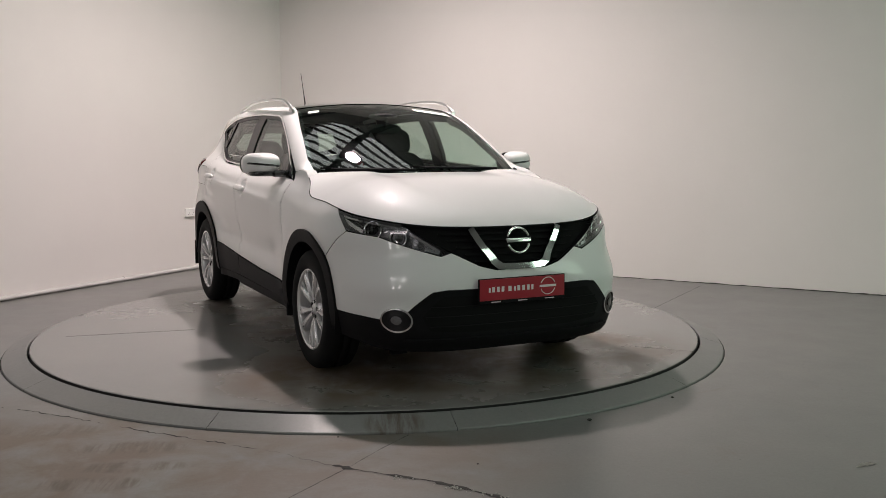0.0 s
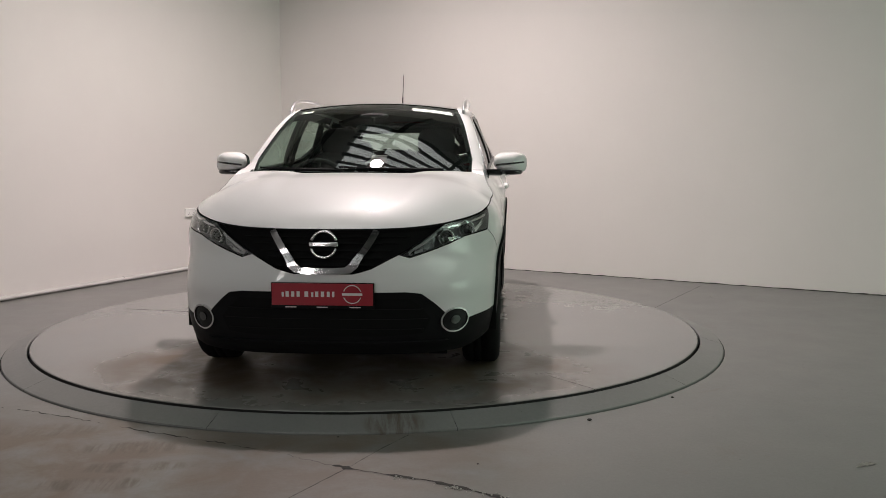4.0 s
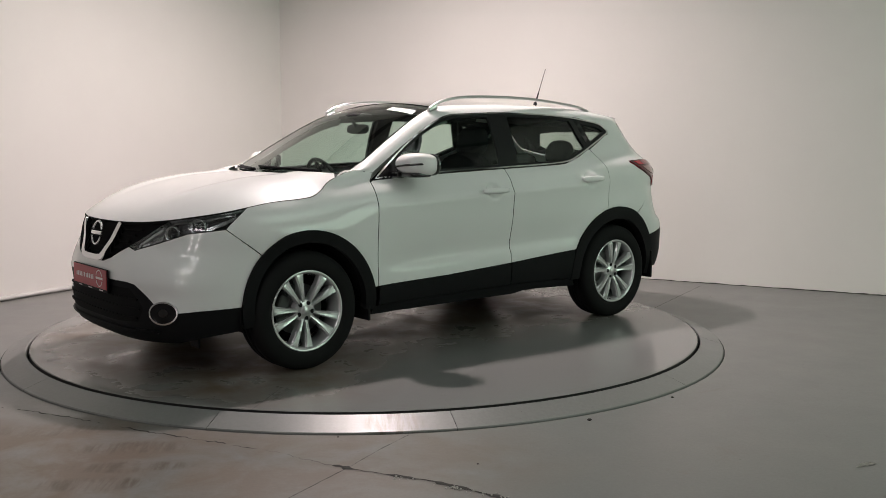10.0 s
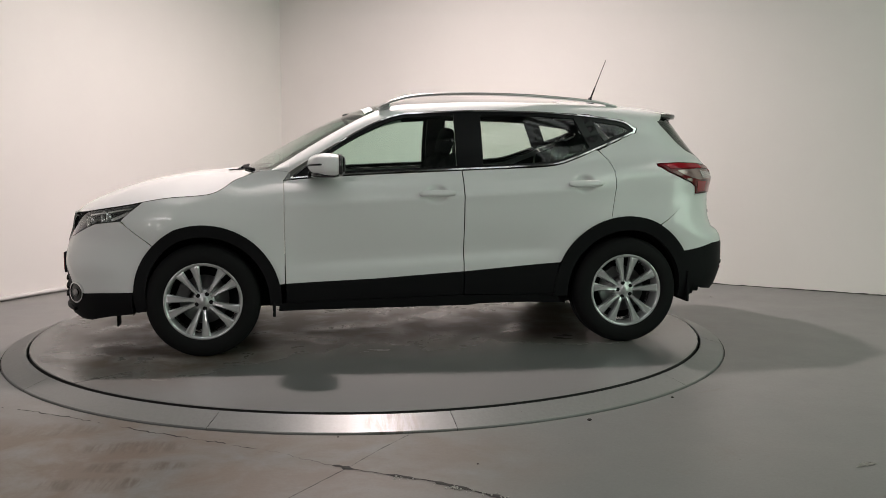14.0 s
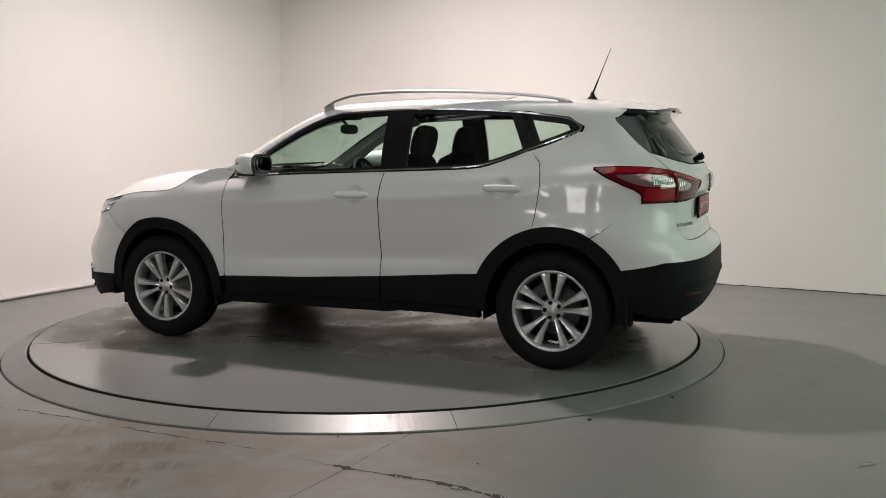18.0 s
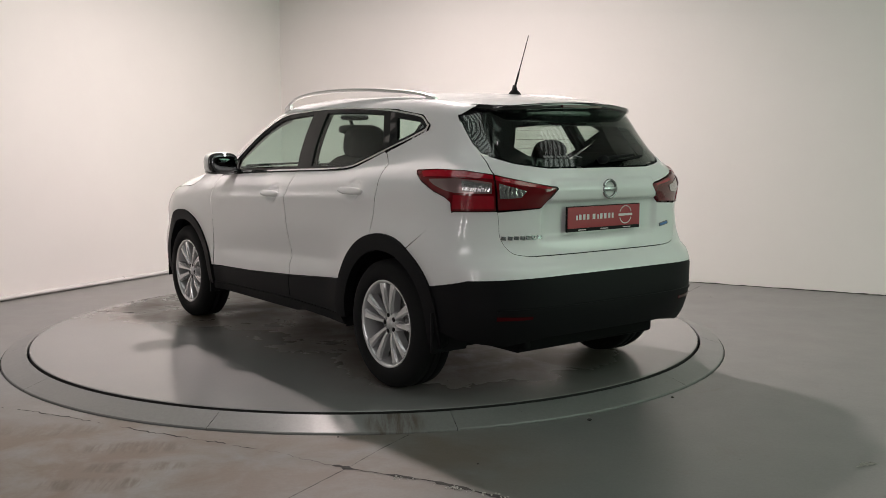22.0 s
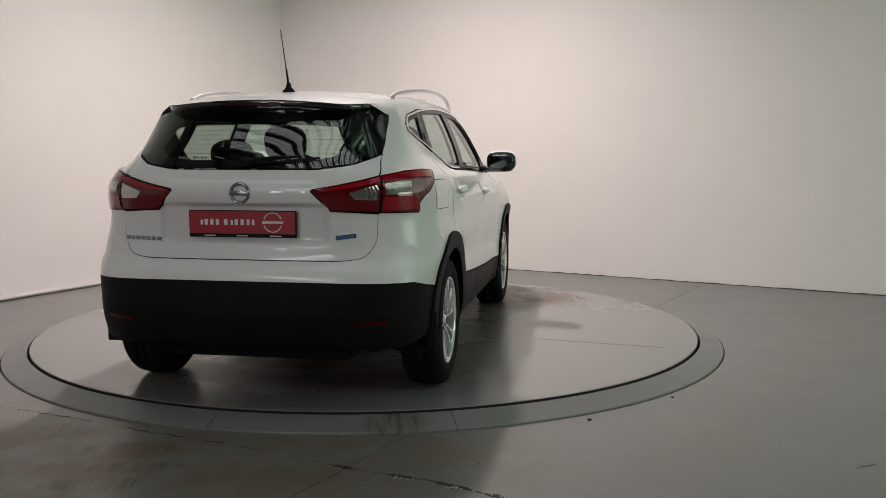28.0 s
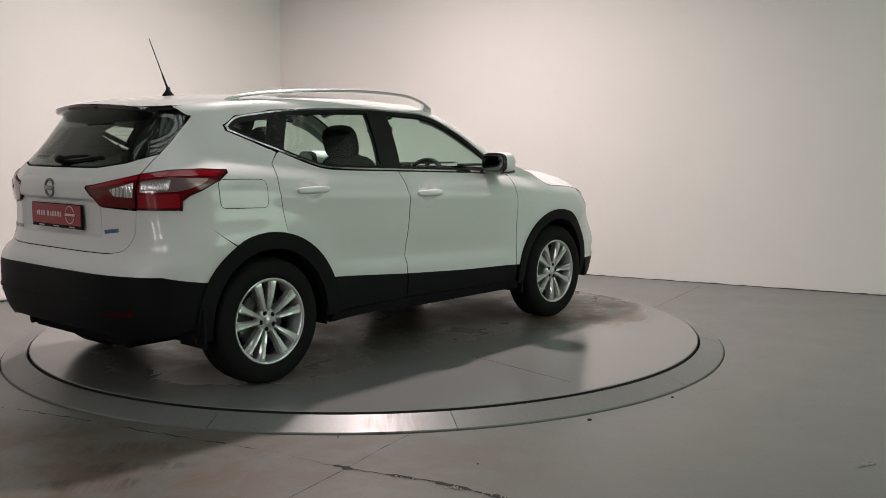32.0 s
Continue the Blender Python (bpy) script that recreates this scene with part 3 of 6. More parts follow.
def side_y(x, z):
    """Half the width at x and z."""
    y = half_width(z - lift(x) * smooth(0.75, 1.0, z))
    y -= 0.050 * smooth(-0.5, -1.5, x) * smooth(1.10, 1.35, z)          # the cabin narrows to the rear
    y -= 0.02 * smooth(0.2, 0.9, x) * smooth(1.0, 1.3, z)
    low = z - (0.590 - 0.040 * x)                                           # hollow in the doors, with a firm lower edge
    y -= 0.024 * math.exp(-(low / (0.105 if low > 0 else 0.040)) ** 2) * smooth(0.95, 0.45, x) * smooth(-1.0, -0.6, x)
    y -= 0.030 * smooth(0.60, 1.7, x) * smooth(0.75, 0.95, z)
    y -= 0.030 * smooth(-0.9, -1.6, x) * smooth(0.70, 0.95, z)
    y += 0.020 * math.exp(-((x - 1.17) / 0.17) ** 2 - ((z - 1.030 + 0.35 * (x - 1.17)) / 0.055) ** 2)     # the wing's shoulder beside the bonnet
    for hx, hz in HANDLES:
        y -= 0.030 * math.exp(-(((x - hx) / 0.058) ** 2 + ((z - hz) / 0.047) ** 2) ** 3)
    if -1.35 < x < 0.85:
        d = z - (0.945 - 0.045 * x)
        y += 0.015 * math.exp(-abs(d / (0.060 if d < 0 else 0.022)) ** 1.35) * smooth(-1.35, -1.1, x) * smooth(0.95, 0.6, x)
    for ax in (-AXLE, AXLE):
        r = math.hypot(x - ax, z - HUB)
        y += 0.014 * math.exp(-((r - 0.46) / 0.10) ** 2)
    return y


def S(u, z):
    """The body's outside all round, unrolled: u is x along the sides."""
    if u > UF:
        p = S(2 * UF - u, z)
        return Vector((p.x, -p.y, z))
    if u < UR:
        p = S(2 * UR - u, z)
        return Vector((p.x, -p.y, z))
    if u > FRONT0:
        a, n = (u - FRONT0) / FRONTL * math.pi / 2, 2.5 + 0.75 * smooth(0.72, 0.50, z)
        y0 = side_y(FRONT0 + 0.25 * math.sin(a), z)
        return Vector((FRONT0 + (nose(z) - FRONT0) * math.sin(a) ** (2 / n), y0 * max(math.cos(a), 0) ** (2 / n), z))
    if u < REAR0:
        a, n = (REAR0 - u) / REARL * math.pi / 2, 3.25 + 0.6 * smooth(0.8, 0.6, z) - 0.45 * smooth(1.1, 1.3, z)
        y0 = side_y(REAR0 - 0.2 * math.sin(a), z)
        return Vector((REAR0 + (tail(z) - REAR0) * math.sin(a) ** (2 / n), y0 * max(math.cos(a), 0) ** (2 / n), z))
    return Vector((u, side_y(u, z), z))


roof_line = curve((-2.1, 1.42), (-1.95, 1.468), (-1.776, 1.505), (-1.34, 1.553), (-0.9, 1.578), (-0.5, 1.585), (-0.1, 1.572), (0.10, 1.562), (0.263, 1.527), (0.461, 1.454), (0.656, 1.360), (0.849, 1.257), (1.096, 1.116), (1.40, 0.92))
hood_line = curve((0.6, 1.12), (1.05, 1.108), (1.208, 1.103), (1.409, 1.091), (1.59, 1.064), (1.768, 1.025), (1.944, 0.967), (2.07, 0.908), (2.15, 0.850), (2.3, 0.70))


def T(x, y):
    """Height of roof and windscreen."""
    bow = 0.30 * smooth(-0.1, 0.5, x) - 0.30 * smooth(-1.2, -1.8, x)
    return roof_line(x + bow * y * y) - (0.13 - 0.08 * smooth(0.0, 0.5, x)) * y * y


hood_edge = curve((0.90, 1.125), (1.0, 1.108), (1.056, 1.087), (1.129, 1.058), (1.19, 1.014), (1.274, 0.978), (1.5, 0.957), (1.66, 0.934), (1.776, 0.916), (1.885, 0.902), (2.006, 0.888), (2.133, 0.873), (2.265, 0.861), (2.379, 0.854), (2.568, 0.849), (2.70, 0.847))
HOOD_RIM = [S(0.88 + (UF - 0.88) * i / 120, hood_edge(0.88 + (UF - 0.88) * i / 120)) for i in range(121)]
RIM_X, RIM_Y, RIM_Z = [p.x for p in HOOD_RIM], [p.y for p in HOOD_RIM], [p.z for p in HOOD_RIM]


def B(x, y):
    """Height of the bonnet: from its middle line down to its edge."""
    ye = max(float(np.interp(x, RIM_X, RIM_Y)), 0.02)
    ze = float(np.interp(x, RIM_X, RIM_Z))
    k = min(abs(y) / ye, 1.15)
    zc = hood_line(x)
    ridge = 0.013 * smooth(0.40, 0.56, k) * smooth(0.95, 0.72, k) * smooth(2.05, 1.7, x)
    roll = 0.46 * k ** 2.1 + 0.54 * k ** (7.0 - 3.0 * smooth(1.75, 2.1, x))
    return zc - (zc - ze) * roll + ridge


def meet(u, field, lo, hi):
    """Height at which the body's outside meets a top surface."""
    def f(z):
        p = S(u, z)
        return field(p.x, p.y) - z
    for _ in range(40):
        mid = (lo + hi) / 2
        if f(mid) > 0:
            lo = mid
        else:
            hi = mid
    return (lo + hi) / 2


def cant(u):
    return meet(u, T, 1.0, 1.60)


def at_y(y, z, front=True):
    """The unrolled place on nose or tail at a half width y."""
    lo, hi = (FRONT0, UF) if front else (REAR0, UR)
    for _ in range(40):
        mid = (lo + hi) / 2
        if S(mid, z).y > y:
            lo = mid
        else:
            hi = mid
    return (lo + hi) / 2


def at_x(x, z):
    lo, hi = (FRONT0, UF) if x > 0 else (REAR0, UR)
    if REAR0 <= x <= FRONT0:
        return x
    for _ in range(40):
        mid = (lo + hi) / 2
        if abs(S(mid, z).x) < abs(x):
            lo = mid
        else:
            hi = mid
    return (lo + hi) / 2


def clip(poly, axis, at, keep_more):
    out = []
    for i, p in enumerate(poly):
        q = poly[i - 1]
        ip = (p[axis] >= at) if keep_more else (p[axis] <= at)
        iq = (q[axis] >= at) if keep_more else (q[axis] <= at)
        if ip != iq:
            k = (at - q[axis]) / (p[axis] - q[axis])
            c = [q[0] + k * (p[0] - q[0]), q[1] + k * (p[1] - q[1])]
            c[axis] = at
            out.append(tuple(c))
        if ip:
            out.append(p)
    return out


def area(poly):
    return sum(poly[i - 1][0] * p[1] - p[0] * poly[i - 1][1] for i, p in enumerate(poly)) / 2


def inset(poly, d):
    """The outline drawn in by d."""
    if area(poly) < 0:
        poly = poly[::-1]
    out = []
    n = len(poly)
    for i in range(n):
        a, b, c = Vector(poly[i - 1]), Vector(poly[i]), Vector(poly[(i + 1) % n])
        e, f = (b - a), (c - b)
        if e.length < 1e-6 or f.length < 1e-6:
            out.append(tuple(b))
            continue
        e.normalize(), f.normalize()
        n0, n1 = Vector((-e.y, e.x)), Vector((-f.y, f.x))
        m = n0 + n1
        if m.length < 0.3:
            m = n0
        else:
            m = m / max(m.length_squared / 2, 0.35)
        out.append(tuple(b + m * d))
    return out


def rounded(poly, radius, steps=4):
    """Corners of an outline turned into small arcs."""
    out = []
    n = len(poly)
    for i in range(n):
        a, b, c = Vector(poly[i - 1]), Vector(poly[i]), Vector(poly[(i + 1) % n])
        r0, r1 = min(radius, (a - b).length * 0.45), min(radius, (c - b).length * 0.45)
        p, q = b + (a - b).normalized() * r0, b + (c - b).normalized() * r1
        for k in range(steps + 1):
            t = k / steps
            out.append(tuple(p * (1 - t) ** 2 + b * 2 * t * (1 - t) + q * t * t))
    return out


def spline(points, steps=6):
    """A smooth open line through points."""
    pts = [Vector(p) for p in points]
    out = []
    for i in range(len(pts) - 1):
        p0, p1, p2, p3 = pts[max(i - 1, 0)], pts[i], pts[i + 1], pts[min(i + 2, len(pts) - 1)]
        for k in range(steps):
            t = k / steps
            out.append(tuple(0.5 * (2 * p1 + (p2 - p0) * t + (2 * p0 - 5 * p1 + 4 * p2 - p3) * t * t + (3 * p1 - p0 - 3 * p2 + p3) * t ** 3)))
    out.append(tuple(pts[-1]))
    return out


def panel(name, poly, field, mat, parent, label="", cell=0.035, off=0.0, thick=0.014, gap=0.0021, mirror=False):
    """A sheet cut to an outline in the two coordinates of field, with folded edges."""
    poly = inset(poly, gap)

    def at(a, b):
        e = 1e-3
        p = field(a, b)
        n = (field(a + e, b) - field(a - e, b)).cross(field(a, b + e) - field(a, b - e))
        n = n.normalized() if n.length > 1e-12 else Vector((0, 0, 1))
        return p, n
    sign = 1.0
    lo = [min(p[i] for p in poly) for i in (0, 1)]
    hi = [max(p[i] for p in poly) for i in (0, 1)]
    mid = field((lo[0] + hi[0]) / 2, (lo[1] + hi[1]) / 2)
    p0, n0 = at((lo[0] + hi[0]) / 2, (lo[1] + hi[1]) / 2)
    if n0.dot(p0 - Vector((0.0, 0, 0.7))) < 0:
        sign = -1.0
    bm = bmesh.new()
    made = {}

    def vert(a, b):
        key = (round(a, 5), round(b, 5))
        if key not in made:
            p, n = at(a, b)
            p = p + n * (sign * off)
            if mirror:
                p.y = -p.y
            made[key] = bm.verts.new(p)
        return made[key]
    nx = max(1, math.ceil((hi[0] - lo[0]) / cell))
    ny = max(1, math.ceil((hi[1] - lo[1]) / cell))
    xs = [lo[0] + (hi[0] - lo[0]) * i / nx for i in range(nx + 1)]
    ys = [lo[1] + (hi[1] - lo[1]) * i / ny for i in range(ny + 1)]
    flip = (sign < 0) != mirror
    # every outline edge is also cut at the grid lines, so that neighbours share their corners
    for i in range(nx):
        strip = clip(clip(poly, 0, xs[i], True), 0, xs[i + 1], False)
        if len(strip) < 3:
            continue
        for j in range(ny):
            piece = clip(clip(strip, 1, ys[j], True), 1, ys[j + 1], False)
            vs = []
            for p in piece:
                v = vert(*p)
                if not vs or vs[-1] is not v:
                    vs.append(v)
            while len(vs) > 1 and vs[0] is vs[-1]:
                vs.pop()
            if len(vs) < 3 or len(set(vs)) != len(vs) or abs(area(piece)) < 1e-8:
                vs = list(dict.fromkeys(vs))
                if len(vs) < 3 or abs(area(piece)) < 1e-8:
                    continue
            try:
                bm.faces.new(vs[::-1] if flip else vs)
            except ValueError:
                pass
    for f in bm.faces:
        f.smooth = True
    if thick:
        ring = []
        n = len(poly)
        for i in range(n):
            a, b = poly[i], poly[(i + 1) % n]
            k = max(1, math.ceil((Vector(b) - Vector(a)).length / cell))
            ring += [(a[0] + (b[0] - a[0]) * t / k, a[1] + (b[1] - a[1]) * t / k) for t in range(k)]
        top, lip, low = [], [], []
        for a, b in ring:
            p, n = at(a, b)
            for row, d in ((top, off), (lip, off - min(0.0022, thick)), (low, off - thick)):
                q = p + n * (sign * d)
                if mirror:
                    q.y = -q.y
                row.append(bm.verts.new(q))
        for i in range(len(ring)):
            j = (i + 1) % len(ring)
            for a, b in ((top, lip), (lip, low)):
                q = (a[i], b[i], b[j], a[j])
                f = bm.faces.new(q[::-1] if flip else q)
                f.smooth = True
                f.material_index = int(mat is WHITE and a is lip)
    ob = part(name, bm, mat, parent, label)
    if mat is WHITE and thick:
        ob.data.materials.append(GAP)      # near-black on the folds, in for the shade inside the shut lines
    return ob


def ring_panel(name, outer, inner, field, mat, parent, label="", cell=0.035, off=0.0, thick=0.01, mirror=False):
    """A frame: the sheet between two closed outlines."""
    loops = []
    for loop in (outer, inner):
        if area(loop) < 0:
            loop = loop[::-1]
        fine = []
        for i, a in enumerate(loop):
            b = loop[(i + 1) % len(loop)]
            d = (Vector(b) - Vector(a)).length
            if d < 1e-5:
                continue
            k = max(1, math.ceil(d / cell))
            fine += [(a[0] + (b[0] - a[0]) * t / k, a[1] + (b[1] - a[1]) * t / k) for t in range(k)]
        loops.append(fine)
    pts = [Vector(p) for loop in loops for p in loop]
    edges, base = [], 0
    for loop in loops:
        n = len(loop)
        edges += [(base + i, base + (i + 1) % n) for i in range(n)]
        base += n
    vs, _, tris, *_ = delaunay_2d_cdt(pts, edges, [], 0, 1e-6)

    def inside(p, loop):
        hit = False
        for i, b in enumerate(loop):
            a = loop[i - 1]
            if (a[1] > p[1]) != (b[1] > p[1]) and p[0] < (b[0] - a[0]) * (p[1] - a[1]) / (b[1] - a[1]) + a[0]:
                hit = not hit
        return hit
    e = 1e-3

    def at(a, b, d):
        p = field(a, b)
        n = (field(a + e, b) - field(a - e, b)).cross(field(a, b + e) - field(a, b - e)).normalized()
        if n.dot(p - Vector((0, 0, 0.7))) < 0:
            n = -n
        p = p + n * d
        if mirror:
            p.y = -p.y
        return p
    bm = bmesh.new()
    made = [bm.verts.new(at(v.x, v.y, off)) for v in vs]
    for t in tris:
        c = sum((vs[i] for i in t), Vector((0, 0))) / len(t)
        if inside(c, loops[0]) and not inside(c, loops[1]):
            bm.faces.new([made[i] for i in t])
    bmesh.ops.recalc_face_normals(bm, faces=bm.faces)
    f = next(iter(bm.faces), None)
    if f is not None:
        f.normal_update()
        m = f.calc_center_median()
        if f.normal.dot(m - Vector((0, 0, 0.7))) < 0:
            bmesh.ops.reverse_faces(bm, faces=bm.faces)
    for f in bm.faces:
        f.smooth = True
    if thick:
        for loop in loops:
            top = [bm.verts.new(at(a, b, off)) for a, b in loop]
            low = [bm.verts.new(at(a, b, off - thick)) for a, b in loop]
            for i in range(len(loop)):
                j = (i + 1) % len(loop)
                bm.faces.new((top[i], low[i], low[j], top[j])).smooth = True
    bmesh.ops.delete(bm, geom=[v for v in bm.verts if not v.link_faces], context="VERTS")
    return part(name, bm, mat, parent, label)


def flat3(f):
    """A height field as a field of two coordinates."""
    return lambda x, y: Vector((x, y, f(x, y)))


def cut(poly, a, b):
    """The part of an outline to the left of the line from a to b."""
    def f(p):
        return (b[0] - a[0]) * (p[1] - a[1]) - (b[1] - a[1]) * (p[0] - a[0])
    out = []
    for i, p in enumerate(poly):
        q = poly[i - 1]
        if (f(p) >= 0) != (f(q) >= 0):
            k = f(q) / (f(q) - f(p))
            out.append((q[0] + k * (p[0] - q[0]), q[1] + k * (p[1] - q[1])))
        if f(p) >= 0:
            out.append(p)
    return out


def ribbon(line, width):
    """An outline that follows a line with an even width."""
    a, b = [], []
    pts = [Vector(p) for p in line]
    for i, p in enumerate(pts):
        d = (pts[min(i + 1, len(pts) - 1)] - pts[max(i - 1, 0)]).normalized()
        n = Vector((-d.y, d.x)) * width / 2
        a.append(tuple(p + n))
        b.append(tuple(p - n))
    return a + b[::-1]


def ellipse(cx, cz, rx, rz, n=28):
    return [(cx + rx * math.cos(2 * math.pi * i / n), cz + rz * math.sin(2 * math.pi * i / n)) for i in range(n)]


def mirrored_u(poly, centre):
    return [(2 * centre - u, z) for u, z in poly]


def frame_at(u, z, off=0.0):
    """A pose on the body's outside: local z points out, local y up."""
    e = 1e-3
    p = S(u, z)
    du, dz = S(u + e, z) - S(u - e, z), S(u, z + e) - S(u, z - e)
    n = du.cross(dz).normalized()
    if n.dot(p - Vector((0, 0, z))) < 0:
        n = -n
    y = (dz - n * dz.dot(n)).normalized()
    x = y.cross(n)
    m = Matrix((x, y, n)).transposed().to_4x4()
    m.translation = p + n * off
    return m


FLIP = Matrix.Diagonal((1, -1, 1, 1))


def mirror_bm(bm):
    bmesh.ops.transform(bm, matrix=FLIP, verts=bm.verts)
    bmesh.ops.reverse_faces(bm, faces=bm.faces)
    return bm


def ball(bm, centre, half, power=2.6, nu=20, nv=12, m=None):
    """A rounded box."""
    def sp(v):
        return math.copysign(abs(v) ** (2 / power), v)
    rows = []
    for j in range(nv + 1):
        b = -math.pi / 2 + math.pi * j / nv
        rows.append([bm.verts.new((centre[0] + half[0] * sp(math.cos(b)) * sp(math.cos(a)), centre[1] + half[1] * sp(math.cos(b)) * sp(math.sin(a)), centre[2] + half[2] * sp(math.sin(b))))
                     for a in (2 * math.pi * i / nu for i in range(nu))])
    for r0, r1 in zip(rows, rows[1:]):
        for i in range(nu):
            k = (i + 1) % nu
            bm.faces.new((r0[i], r0[k], r1[k], r1[i])).smooth = True
    vs = [v for r in rows for v in r]
    if m is not None:
        for v in vs:
            v.co = m @ v.co
    return vs


# ---- the car's panels ----
def arch_line(ax, r, a0, a1, n=24):
    """Points of a wheel arch, angles from straight ahead."""
    out = []
    for a in np.linspace(a0, a1, n + 1):
        k = max(0.0, 70 - a) / 70 * 0.068 if ax > 0 else max(0.0, a - 110) / 70 * 0.036
        x, z = ax + (r - k) * math.cos(radians(a)), HUB + (r - k) * math.sin(radians(a))
        out.append((at_x(x, z), z))
    return out


LAMP_LOW = [(at_x(1.79, 0.825), 0.822), (at_y(0.70, 0.805), 0.800), (at_y(0.555, 0.745), 0.742), (at_y(0.43, 0.704), 0.703), (at_y(0.375, 0.720), 0.720)]
LOW_EDGE = [(at_y(0.42, 0.537), 0.537), (at_y(0.49, 0.528), 0.528), (at_y(0.545, 0.485), 0.485), (at_y(0.63, 0.40), 0.40), (at_y(0.665, 0.378), 0.378), (at_x(1.93, 0.395), 0.395)]
REAR_EDGE = [(at_y(0.3, 0.642, False), 0.642), (at_y(0.80, 0.630, False), 0.630)]
ARCH_F, ARCH_R = 0.462, 0.480
D_EDGE = [(-1.705, 1.418), (-1.722, 1.395), (-1.770, 1.360), (-1.854, 1.282), (-1.918, 1.236)]
OUTER_LAMP = [(-1.480, 1.145), (-1.62, 1.151), (-1.85, 1.146), (-2.070, 1.128), (-2.112, 0.957), (-1.785, 0.953), (-1.776, 0.998), (-1.716, 1.026), (-1.632, 1.050), (-1.53, 1.095), (-1.478, 1.135)]
INNER_LAMP = [(-2.0785, 1.126), (-2.252, 1.101), (-2.462, 1.066), (-2.468, 1.058), (-2.392, 0.967), (-2.121, 0.959)]
GATE_CORNER = spline([(-2.33, 0.737), (-2.25, 0.750), (-2.191, 0.785), (-2.150, 0.835), (-2.135, 0.89), (-2.121, 0.951)], 4)


def build_bonnet(car):
    us = [1.070 + (UF - 1.070) * i / 60 for i in range(61)]
    rim = [S(u, hood_edge(u)) for u in us]
    left = [(p.x, p.y) for p in rim]
    back = [(1.196 - 0.36 * y * y, y) for y in np.linspace(-0.695, 0.695, 15)]
    panel("bonnet", left + [(x, -y) for x, y in left[::-1][1:]] + back, flat3(B), WHITE, car, "white bonnet with two soft ridges", cell=0.03)
    for mirror in (False, True):
        # a dark strip laid on the wing draws the shut line's shade
        shut_line = [(u, hood_edge(u) - 0.001) for u in np.linspace(1.08, 1.655, 24)]
        panel("bonnet_gap_shade", ribbon(shut_line, 0.0030), S, GAP, car, "dark strip in for the shade of the bonnet's shut line", off=0.0012, thick=0, gap=0, mirror=mirror)
    # the dark scuttle between bonnet and windscreen
    front = [(1.215 - 0.38 * y * y, y) for y in np.linspace(-0.72, 0.72, 13)]
    rear = [(1.035 - 0.36 * y * y, y) for y in np.linspace(0.72, -0.72, 13)]
    panel("scuttle", front + rear, lambda x, y: Vector((x, y, B(x, y) - 0.022)), BLACKPLASTIC, car, "black plastic scuttle", thick=0.0)


